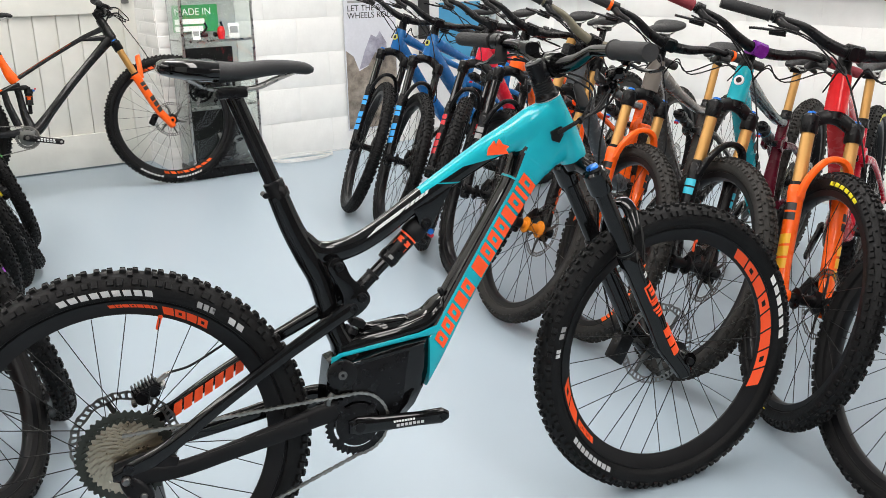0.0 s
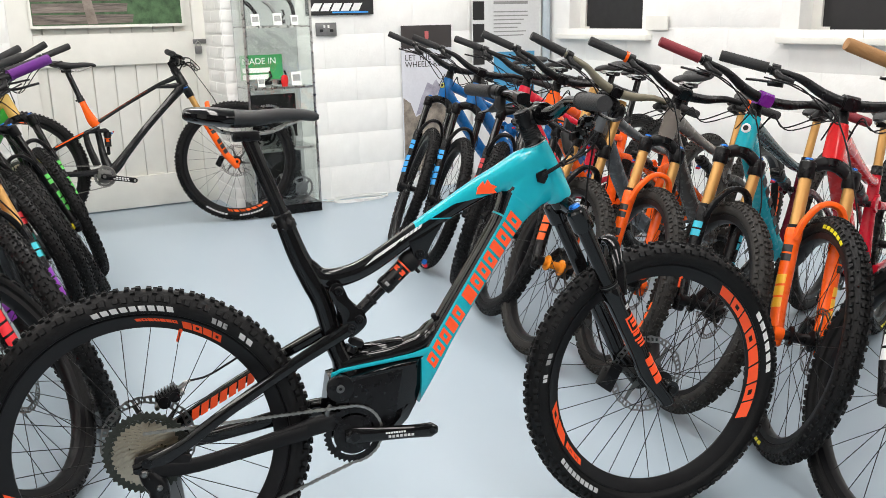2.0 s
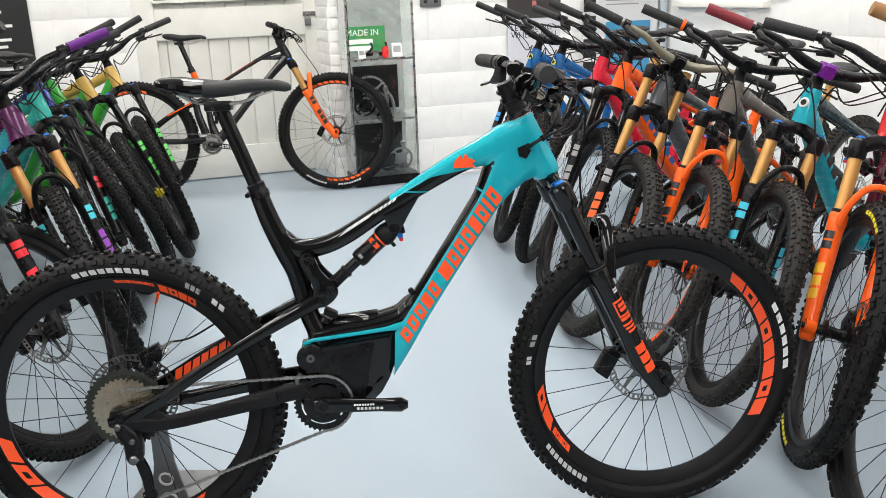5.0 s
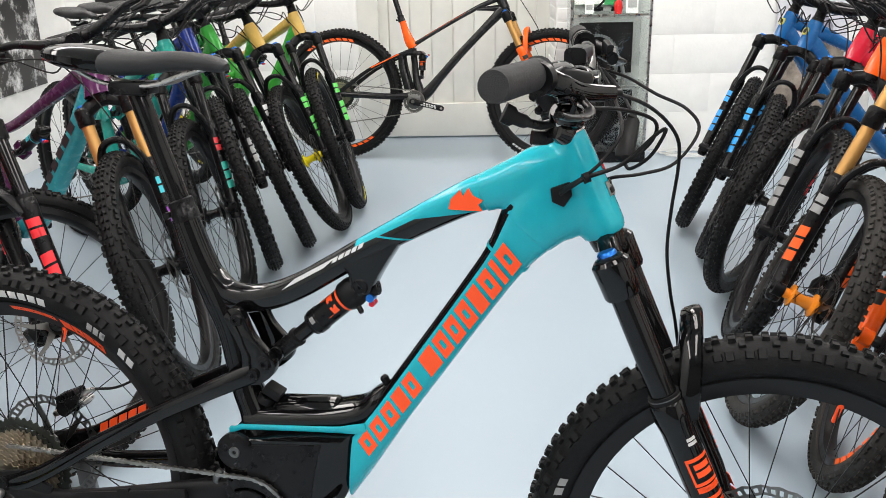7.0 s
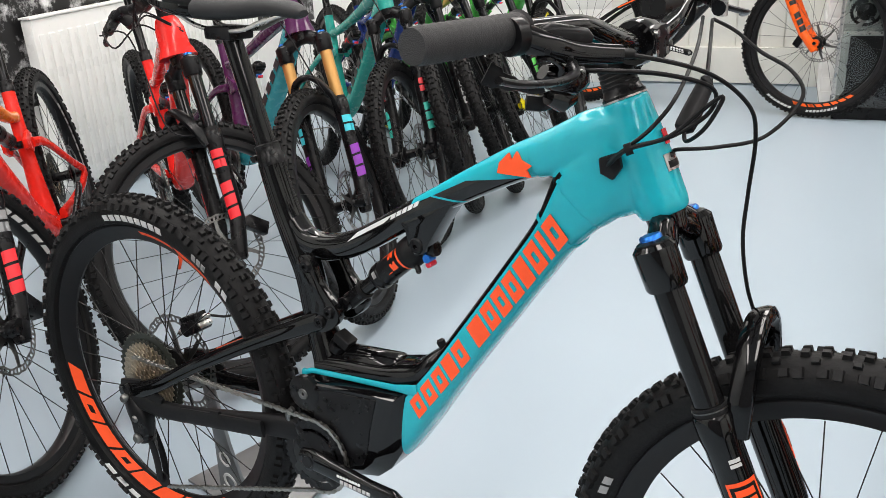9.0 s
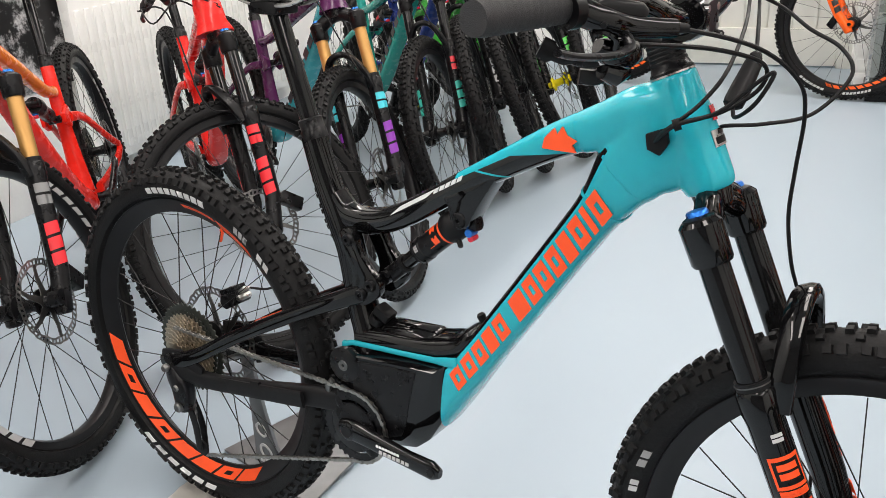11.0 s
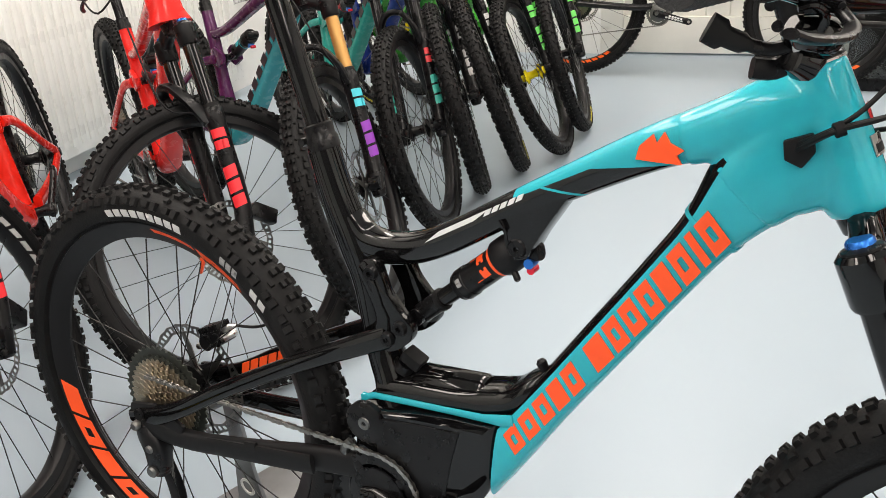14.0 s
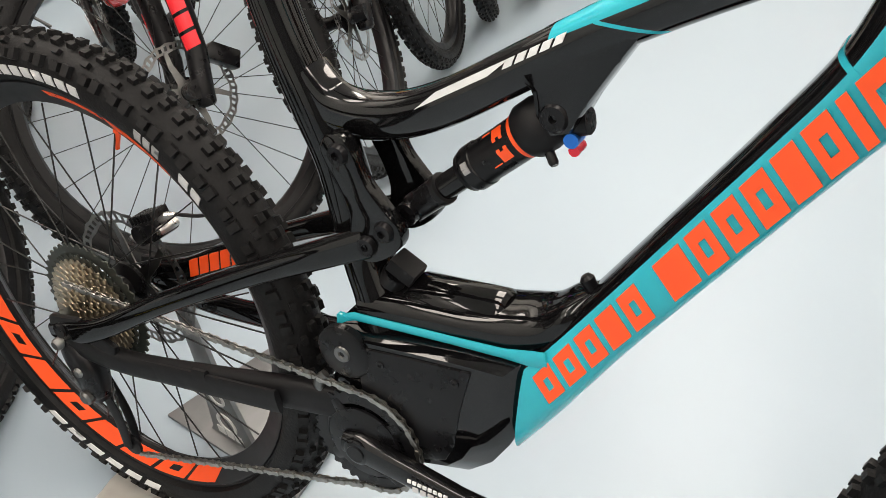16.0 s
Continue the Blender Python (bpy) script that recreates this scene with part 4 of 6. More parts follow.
# ---- the electric bike in the middle ----
def main_bike():
    root = bicycle("teal and gloss black electric mountain bike on a grey floor stand", pose(0.0, 0.066, 0.0, -4.5, 0, -12.0))
    st = Steer(0.778, 0.338, 66.2, 0.532, 0.0364, 0.142, -0.4)
    black_top = lambda i, a: 1 if (math.cos(a) < -0.60 and i > 0.12) else 0
    tube_bm = plane_tube([(0.478, 0.874, .060, .033), (0.436, 0.826, .048, .034), (0.398, 0.770, .032, .032), (0.359, 0.713, .029, .031), (0.2985, 0.6245, .0285, .031), (0.2385, 0.537, .0285, .034), (0.206, 0.490, .0305, .040), (0.172, 0.4415, .033, .0445), (0.130, 0.3815, .034, .046)], 6, 28, 0.6, pick=black_top)
    bmesh.ops.bisect_plane(tube_bm, geom=tube_bm.verts[:] + tube_bm.edges[:] + tube_bm.faces[:], plane_co=(0.172, 0, 0.45), plane_no=(1, 0, -0.07), clear_inner=True)
    bmesh.ops.holes_fill(tube_bm, edges=tube_bm.edges[:], sides=0)
    fr = part("frame", tube_bm, [TEALP, GLOSS], root, "teal frame with gloss black carbon areas")
    part("top_tube", plane_tube([(0.484, 0.900, .036, .031), (0.44, 0.886, .039, .032), (0.394, 0.870, .029, .029), (0.33, 0.8445, .0235, .026), (0.2, 0.773, .0185, .022), (0.085, 0.7035, .0195, .020), (0.02, 0.680, .0205, .019), (-0.03, 0.681, .022, .018), (-0.058, 0.708, .02, .018)], 8, 40, 0.7), TOPTUBE, fr)
    fused("head_tube", [tube([st.at(-.002), st.at(.010), st.at(.05), st.at(.105), st.at(.142)], [(.029, .032), (.0315, .035), (.031, .036), (.029, .033), (.0270, .0285)], seg=26),
          plane_tube([(0.506, 0.850, .034, .029), (0.474, 0.846, .05, .0335), (0.448, 0.852, .044, .0335), (0.430, 0.850, .026, .032), (0.420, 0.846, .010, .028)], 5, 20, 0.7),
          plane_tube([(0.478, 0.874, .058, .034), (0.448, 0.838, .051, .035), (0.424, 0.810, .044, .0345)], 6, 28, 0.6),
          plane_tube([(0.480, 0.900, .038, .032), (0.44, 0.885, .040, .033), (0.394, 0.870, .0305, .0305), (0.362, 0.8575, .0268, .0285)], 7, 28, 0.7)], TEALP, 0.0028, 14, fr)
    part("gusset_band", plane_tube([(0.3985, 0.7700, .0338, .0330), (0.4010, 0.7738, .0342, .0330)], 1, 28, 0.6), TEALP, fr)
    part("seat_tube", plane_tube([(-0.097, 0.800, .0195, .0195), (-0.076, 0.735, .0215, .0195), (-0.050, 0.675, .024, .021), (-0.030, 0.622, .022, .022), (-0.012, 0.535, .0215, .026), (0.004, 0.492, .024, .032), (0.014, 0.455, .034, .040)], 6, 22, 0.8), GLOSS, fr)
    part("battery_tube", plane_tube([(-0.004, 0.482, .022, .034), (0.05, 0.490, .021, .0345), (0.115, 0.498, .019, .0345), (0.162, 0.505, .022, .035), (0.190, 0.519, .018, .033), (0.208, 0.541, .012, .030), (0.222, 0.560, .003, .012)], 6, 20, 0.72), GLOSS, fr)
    part("battery_cap", tube([(0.040, 0, 0.500), (0.05, 0, 0.5025), (0.138, 0, 0.5085), (0.144, 0, 0.509)], [(.015, .020), (.0195, .024), (.0200, .025), (.0165, .021)], seg=28, power=0.9), GLOSS, fr)
    charge = part("charge_port", block(0.030, 0.026, 0.016, 0.003, pose(0.036, -0.004, 0.530, 0, 28, 0)), MATT, fr)
    part("port_collar", tube([(0.020, -0.004, 0.512), (0.026, -0.004, 0.522)], [(.017, .017), (.014, .014)], seg=14), SATIN, charge)
    part("cable_guide", tube([(0.221, -0.004, 0.560), (0.215, -0.004, 0.570), (0.213, -0.004, 0.573)], [(.006, .006), (.0068, .0068), (.004, .004)], seg=12), SATIN, fr)
    part("teal_line", tube([(-0.028, -0.0345, 0.470), (-0.008, -0.0348, 0.4785), (0.05, -0.0352, 0.4835), (0.10, -0.0356, 0.4875), (0.155, -0.0376, 0.4930), (0.176, -0.0388, 0.4965), (0.196, -0.0395, 0.5010)], [(.0046, .0024)] * 4 + [(.0054, .0024), (.0080, .0024), (.0085, .0022)], seg=10), TEALP, fr)
    part("teal_chevron", plate([(-0.030, 0.462), (-0.012, 0.4740), (-0.020, 0.4775), (-0.027, 0.4775)], -0.0375, -0.032, 0.001), TEALP, fr)
    edge = [(-0.032, 0.463), (0.05, 0.478), (0.125, 0.487), (0.180, 0.494), (0.174, 0.42), (0.158, 0.378), (0.138, 0.345), (0.112, 0.322), (0.06, 0.310), (0.01, 0.304), (-0.040, 0.33), (-0.048, 0.38)]
    lid = [(-0.010, 0.461), (0.062, 0.4690), (0.112, 0.4740), (0.159, 0.4770), (0.150, 0.430), (0.130, 0.385), (0.116, 0.358), (0.098, 0.340), (0.056, 0.328), (0.015, 0.322), (-0.022, 0.338), (-0.032, 0.38)]
    motor = part("motor_cover", facets([[(x, y, z) for x, z in p] for p, y in ((lid, 0.050), (edge, 0.029), (edge, -0.029), (lid, -0.050))]), GLOSS, fr, "gloss black motor cover")
    bmv = plate([(0.003, 0.456), (0.062, 0.4635), (0.128, 0.4700), (0.116, 0.420), (0.108, 0.372), (0.098, 0.349), (0.056, 0.333), (0.006, 0.345)], -0.0522, -0.048, 0.0015)
    part("motor_lid", bmv, SATIN, motor, "matt black plastic lid")
    disc = part("pivot_cover", lathe(bmesh.new(), [(0.001, -.004), (.027, -.004), (.0300, -.002), (.0300, .006)], 40), SATIN, motor, m=Matrix.Translation((-0.013, -0.0505, 0.444)))
    part("cover_bolt", lathe(bmesh.new(), [(0.003, -.0035), (.004, -.0060), (.0085, -.0060), (.0095, -.0035)], 16), DARKSTEEL, disc)
    for bx, bz in ((0.030, 0.444), (0.112, 0.453), (0.090, 0.362)):
        part("cover_bolt", lathe(bmesh.new(), [(0.0015, -.0526), (.002, -.0538), (.0045, -.0538), (.005, -.050)], 12), SATIN, motor, m=Matrix.Translation((bx, 0, bz)))
    part("shock_mount", plate([(0.145, 0.752), (0.262, 0.805), (0.235, 0.765), (0.212, 0.728), (0.200, 0.703), (0.184, 0.698), (0.172, 0.708), (0.168, 0.732)], -0.021, 0.021, 0.006), GLOSS, fr)
    part("mount_bolt", lathe(bmesh.new(), [(0.003, -.020), (.0035, -.0235), (.010, -.0235), (.0125, -.020)], 18), SATIN, fr, m=Matrix.Translation((0.187, 0, 0.715)))
    shock(root, (0.047, 0.596), (0.188, 0.716), main=True)
    rock = rounded([(-0.022, 0.660), (-0.012, 0.673), (0.004, 0.672), (0.013, 0.657), (0.022, 0.634), (0.040, 0.612), (0.054, 0.597), (0.056, 0.580), (0.044, 0.565), (0.024, 0.553), (0.006, 0.556), (0.001, 0.572), (0.003, 0.596), (-0.005, 0.620), (-0.018, 0.645)], 4)
    rk = part("rocker_link", plate(rock, -0.042, -0.026, 0.003), GLOSS, root)
    part("rocker_plate", plate(rock, 0.026, 0.042, 0.003), GLOSS, rk)
    for px, pz in ((-0.001, 0.657), (0.040, 0.590), (0.021, 0.571)):
        part("pivot_bolt", lathe(bmesh.new(), [(0.003, -.043), (.004, -.0475), (.0085, -.0475), (.0105, -.042), (.0105, -.030)], 18), SATIN, rk, m=Matrix.Translation((px, 0, pz)))
    for s in (-1, 1):
        rows = [(0.018, s * .034, 0.571, .0160, .011), (-0.03, s * .042, 0.549, .0145, .011), (-0.131, s * .054, 0.500, .0125, .009), (-0.25, s * .067, 0.436, .0125, .009), (-0.345, s * .073, 0.378, .014, .009), (-0.41, s * .075, 0.350, .018, .008), (-0.445, s * .075, 0.343, .010, .006)]
        sp_ = spline(rows, 4)
        part("seat_stay", sweep(bmesh.new(), [tuple(p[:3]) for p in sp_], [(p[3], p[4]) for p in sp_], seg=16, power=0.65), GLOSS, root)
        rows = [(-0.025, s * .046, 0.372, .021, .012), (-0.07, s * .054, 0.370, .020, .011), (-0.195, s * .062, 0.349, .0165, .010), (-0.32, s * .070, 0.331, .0155, .010), (-0.40, s * .074, 0.336, .018, .009), (-0.43, s * .074, 0.346, .014, .007)]
        sp_ = spline(rows, 4)
        cs = part("chain_stay", sweep(bmesh.new(), [tuple(p[:3]) for p in sp_], [(p[3], p[4]) for p in sp_], seg=16, power=0.65), MATT if s < 0 else GLOSS, root)
        if s < 0:
            part("stay_guard", plane_tube([(-0.09, 0.366, .015, .004), (-0.19, 0.350, .0145, .004), (-0.30, 0.333, .014, .004)], y=-0.073, seg=12), MATT, cs)
            part("stay_guard", plane_tube([(-0.19, 0.352, .0165, .005), (-0.21, 0.349, .0165, .005)], y=-0.072, seg=12), MATT, cs)
        part("dropout", plate([(-0.33, 0.355), (-0.39, 0.378), (-0.44, 0.368), (-0.447, 0.335), (-0.41, 0.318), (-0.34, 0.325)], s * .0755 - .004, s * .0755 + .004, 0.003), MATT, cs)
    part("stay_lettering", marks(lambda u, v, h: (-0.325 + 0.165 * u, 0.0600 - 0.011 * u - h - 0.009, 0.393 + 0.088 * u + 0.024 * (v - 0.5)), 8, slant=0.2), ORANGEINK, fr)
    part("rear_axle", tube([(-0.4185, -0.086, 0.3545), (-0.4185, 0.084, 0.3545)], 0.0095, seg=12, side=(1, 0, 0)), SATIN, root)
    CAL = Matrix.Translation((-0.368, 0.048, 0.446)) @ Matrix.Rotation(radians(-24), 4, "Y")
    body = merge(block(0.052, 0.030, 0.022, 0.005), tube([(-0.012, -0.019, -0.004), (-0.012, 0.019, -0.004)], 0.0135, seg=14, side=(1, 0, 0)))
    merge(body, tube([(0.012, -0.018, -0.004), (0.012, 0.018, -0.004)], 0.0115, seg=14, side=(1, 0, 0)))
    cal = part("rear_caliper", body, SATIN, root, m=CAL)
    for k in range(7):
        part("cooling_fin", block(0.0026, 0.028, 0.014, 0.0004, pose(-0.021 + 0.007 * k, 0, 0.0130)), SATIN, cal)
    for k, (bx, bz) in enumerate(((-0.030, -0.006), (0.030, -0.004))):
        part("caliper_bolt", lathe(bmesh.new(), [(0.001, -.020), (.005, -.020), (.006, -.016), (.006, .01)], 10), STEEL, cal, m=Matrix.Translation((bx, 0, bz)))
    part("hose_fitting", tube([(0.026, -0.006, 0.006), (0.044, -0.008, 0.010), (0.056, -0.004, 0.008)], [(.0045, .0045), (.0052, .0052), (.003, .003)], seg=8), STEEL, cal)
    part("brake_hose", sweep(bmesh.new(), spline([(0.055, -0.004, 0.008), (0.09, 0.004, -0.004), (0.15, -0.004, 0.0), (0.22, -0.018, 0.01)], 5), 0.0024, seg=6), MATT, cal)
    wheel("rear_wheel", root, pose(-0.4185, 0, 0.3555, 0, 0, -0.9), 0.347, 0.290, 0.0325, True, deep=True, valve=ORANGEINK, tyre_marks=((-126, -83, 6, WHITEINK, -1), (104, 74, 9, LIGHTINK, -1), (60, 53, 3, GREYINK, -1), (48, 41, 2, LIGHTINK, -1)), rim_marks=((-168, -58, 8, ORANGEINK, -1), (89, 72, 7, ORANGEINK, -1, (0.013, 0.006)), (70, 52, 4, ORANGEINK, -1, (0.021, 0.005))), spin=7)
    wheel("front_wheel", root, st.m @ pose(0.778, 0, 0.338), 0.348, 0.290, 0.0315, deep=True, valve=ORANGEINK, tyre_marks=((28, -4, 6, WHITEINK, -1), (236, 210, 9, LIGHTINK, -1), (164, 158, 2, GREYINK, -1), (172, 168, 2, LIGHTINK, -1)), rim_marks=((50, -30, 8, ORANGEINK, -1), (205, 184, 2, ORANGEINK, -1), (221, 207, 5, ORANGEINK, -1, (0.020, 0.008))), spin=3)
    drivetrain(root, (-0.4185, 0.3535), bb=(0.008, 0.340), ring=0.064, crank=3.0, armmat=GLOSS, ringmat=SATIN, y=-0.0575, out=0.067, main=True)
    part("chain_guide", plane_tube([(-0.036, 0.412, .005, .003), (-0.046, 0.398, .006, .005), (-0.045, 0.386, .004, .003)], y=-0.056), DARKSTEEL, root)
    fork(root, st, BLACKTUBE, GLOSS, GLOSS, ORANGEINK, main=True)
    cockpit(root, st, 0.034, 0.040, 0.78, 0.036, tilt=2.1, barmat=GLOSS, main=True, back=0.15)
    seat_post(root, (-0.097, 0.806), (-0.160, 0.988))
    saddle(root, -0.284, 1.047, 0.272, 0.07, patch=GLOSS)
    a, b = Vector((0.204, 0, 0.4615)), Vector((0.430, 0, 0.777))
    t = (b - a).normalized()
    nrm = Vector((-t.z, 0, t.x))
    half_at = lambda x: float(np.interp(x, (0.172, 0.207, 0.24, 0.30, 0.36, 0.398, 0.436), (.0464, .0424, .0350, .0314, .0314, .0330, .0352)))
    for s in (-1, 1):

        def on_tube(u, v, h):
            k = u if s < 0 else 1 - u
            p = a.lerp(b, k)
            return p + nrm * ((0.027 + 0.011 * k) * v) + Vector((0, s * (half_at(p.x) + h), 0))
        part("frame_lettering", block_marks(on_tube, (1, 1, 1, 1, 1, 1.25, 1, 1, 1, 0.95, 1, 0.55, 1), 3, 0.0008, gap=0.24, spaces=(5,), slant=0.3, slots=(0, 1, 2, 4, 6, 7, 8, 10, 12), hole=0.34), ORANGEINK, fr)
    part("leaf_badge", plate([(0.320, 0.838), (0.323, 0.852), (0.336, 0.8655), (0.340, 0.856), (0.347, 0.8685), (0.354, 0.858), (0.368, 0.852), (0.361, 0.846), (0.367, 0.8375), (0.345, 0.8375)], -0.0302, -0.0262), ORANGEINK, fr)
    for key, u0, u1, reach, r, mat in (("badge", 0.046, 0.066, 0.56, 0.0326, STEEL), ("badge_inlay", 0.049, 0.057, 0.46, 0.0330, SATIN), ("badge_inlay", 0.060, 0.064, 0.22, 0.0330, SATIN), ("badge_mark", 0.076, 0.094, 0.20, 0.0318, paint((0.6, 0.02, 0.03)))):
        part(key, marks(wrap(st.at(u0), st.at(u1), r, st.p, reach), 1, 1, 0.0006, 10, gap=0.0), mat, fr, "silver and black head badge" if key == "badge" else "")
    part("cable_port", plate([(0.459, 0.874), (0.484, 0.884), (0.488, 0.866), (0.478, 0.850), (0.462, 0.856)], -0.0395, -0.032, 0.002), MATT, fr)
    for x0, x1, n in ((0.075, 0.142, 1), (0.146, 0.196, 5)):
        part("top_decal", marks(lambda u, v, h: (x0 + (x1 - x0) * u, -0.0207 - 0.010 * (x0 + (x1 - x0) * u - 0.07) - h, 0.7075 + 0.575 * (x0 + (x1 - x0) * u - 0.07) + 0.0065 * (v - 0.5)), n, gap=0.25 if n > 1 else 0.0, slant=0.3), WHITEINK, fr)
    return root


# ---- the other bikes ----
SIZE = 0.96


def shop_bike(label, at, frame_colour, rear_colour=None, stanchion=None, lower=None, decal=None, decal2=None, frame_decal=None, grip=None, stem=None, bar=None, wheel_r=0.372, front=0.80, steer=0.0, dual=False, tyre_mark=None, rim_mark=None, hub=None, arch=None, group="", style=0, post=0.2, crank=20.0, saddle_mat=None, tube2=None, badge=None, collar=None, fat=1.0, postmat=None, worn=False, seat=0.75, top=None):
    root = bicycle(label, stand_at(*at, 0.0) @ Matrix.Scale(1.0 if style == 2 else SIZE, 4), group)
    rr = wheel_r - 0.054
    st = Steer(front, wheel_r, 65.0, 0.54, 0.044, 0.11, steer)
    fp = paint(frame_colour) if isinstance(frame_colour, tuple) else frame_colour
    rp = paint(rear_colour) if isinstance(rear_colour, tuple) else (rear_colour or fp)
    up = paint(tube2) if tube2 else fp
    lowm = paint(lower, 0.3, 0.5) if lower else SATIN
    dm = flat_ink(decal) if decal else GREYINK
    dm2 = flat_ink(decal2) if decal2 else None
    H, B = st.at(0.03), st.at(0.085)
    if style == 2:
        return light_frame(root, st, fp, rp, wheel_r, rr, front, lowm, dm, rim_mark)
    fr = part("frame", plane_tube([(H.x - .005, H.z, .042, .028), (H.x - .05, H.z - .045, .034, .029), (H.x * .6, .345 + (H.z - .345) * .52, .030, .028), (H.x * .28, .345 + (H.z - .345) * .17, .031, .031), (0.03, 0.352, .036, .036), (-0.03, 0.345, .028, .036)], 5, 16, 0.7), fp, root)
    part("head_tube", tube([st.at(0), st.at(.03), st.at(.08), st.at(.11)], [(.029 * fat, .030 * fat * fat), (.029 * fat, .031 * fat), (.027 * fat, .029 * fat), (.026, .027)], seg=18), up, fr)
    part("top_tube", plane_tube([(B.x, B.z - .008, .034 * fat, .027 * fat), (B.x - .06, B.z - .03, .026, .026), (B.x - .25, B.z - .115, .018, .021), (0.03, 0.70, .016, .018), (-0.075, 0.672, .017, .017)], 5, 16, 0.75), paint(top) if top else up, fr)
    part("seat_tube", plane_tube([(-0.122 + (0.75 - seat) * .36, seat - 0.005, .019, .019), (-0.085, 0.640, .021, .02), (-0.05, 0.52, .022, .022), (-0.01, 0.37, .026, .032)], 5, 16, 0.85), rp, fr)
    for s in (-1, 1):
        rows = spline([(-0.02, s * .045, 0.365, .020, .011), (-0.14, s * .056, 0.36, .017, .010), (-0.33, s * .068, 0.362, .015, .009), (-0.43, s * .072, wheel_r, .016, .008)], 4)
        part("chain_stay", sweep(bmesh.new(), [tuple(p[:3]) for p in rows], [(p[3], p[4]) for p in rows], seg=12, power=0.7), rp, root)
        hi = (-0.02, 0.60) if style == 0 else (0.0, 0.52)
        rows = spline([(hi[0], s * .034, hi[1], .015, .009), (-0.12, s * .05, hi[1] - .03, .013, .008), (-0.30, s * .066, 0.455, .012, .008), (-0.425, s * .072, wheel_r + .01, .014, .008)], 4)
        part("seat_stay", sweep(bmesh.new(), [tuple(p[:3]) for p in rows], [(p[3], p[4]) for p in rows], seg=12, power=0.7), rp, root)
    if style == 0:
        shock(root, (0.03, 0.61), (0.20, 0.70), label_colour=dm)
        rl = [(-0.05, 0.62), (-0.02, 0.64), (0.04, 0.625), (0.045, 0.60), (0.0, 0.575), (-0.04, 0.585)]
    else:
        shock(root, (0.03, 0.425), (0.10, 0.60), label_colour=dm)
        rl = [(-0.02, 0.53), (0.02, 0.545), (0.05, 0.43), (0.03, 0.405), (0.0, 0.42)]
    rk = part("rocker_link", plate(rl, -0.036, -0.024, 0.003), rp, root)
    part("rocker_plate", plate(rl, 0.024, 0.036, 0.003), rp, rk)
    part("rear_axle", tube([(-0.435, -0.084, wheel_r), (-0.435, 0.084, wheel_r)], 0.0095, seg=10, side=(1, 0, 0)), SATIN, root)
    tm = lambda s: [(a, a + 30, 6, flat_ink(tyre_mark), s) for a in (-105, 75)] if tyre_mark else []
    rm = lambda s: [(a, a + 55, 8, flat_ink(rim_mark), s) for a in (-40, 140)] if rim_mark else []
    wheel("rear_wheel", root, pose(-0.435, 0, wheel_r), wheel_r, rr, 0.030, True, tyre_marks=tm(-1) + tm(1), rim_marks=rm(-1) + rm(1), hubmat=hub, worn=worn)
    wheel("front_wheel", root, st.m @ pose(front, 0, wheel_r), wheel_r, rr, 0.030, tyre_marks=tm(-1) + tm(1), rim_marks=rm(-1) + rm(1), hubmat=hub, worn=worn, spin=5)
    drivetrain(root, (-0.435, wheel_r), ring=0.062, crank=crank)
    fork(root, st, stanchion or BLACKTUBE, lowm, SATIN, dm, dm2, dual=dual, arch=paint(arch, 0.3, 0.5) if arch else None)
    cockpit(root, st, 0.036, 0.04, 0.78, 0.04, collar=paint(collar) if collar else None, barmat=paint(bar) if bar else None, gripmat=material("grip_colour", grip, 0.7, bump=0.4, bump_scale=800) if grip else None, stemmat=paint(stem) if stem else None)
    cx = -0.124 + (0.75 - seat) * .36
    sx, sz = cx - post * .36, seat + post
    seat_post(root, (cx, seat), (sx, sz), mat=postmat)
    saddle(root, sx - 0.12, sz + 0.058, 0.265, 0.068, mat=saddle_mat)
    if badge:
        bd = part("badge", lathe(bmesh.new(), [(0.0005, -.001), (0.014, -.001), (0.016, .001), (0.016, .004)], 20), flat_ink(badge), fr, m=Matrix.Translation(st.at(0.062, 0.0295)) @ Matrix.Rotation(radians(-25), 4, "Y") @ Matrix.Rotation(radians(90), 4, "Z"))
        part("badge_inlay", lathe(bmesh.new(), [(0.0005, -.002), (0.009, -.002), (0.009, .001)], 16), SATIN, bd)
    if frame_decal:
        fm = flat_ink(frame_decal)
        a, b = Vector((H.x * .3, 0, .345 + (H.z - .345) * .22)), Vector((H.x * .82, 0, .345 + (H.z - .345) * .80))
        for s in (-1, 1):
            t = (b - a).normalized()
            nr = Vector((-t.z, 0, t.x))
            part("frame_lettering", marks(lambda u, v, h: a.lerp(b, u if s < 0 else 1 - u) + nr * (0.026 * v - 0.013) + Vector((0, s * (0.0298 + h), 0)), 7, gap=0.3), fm, fr)
    return root


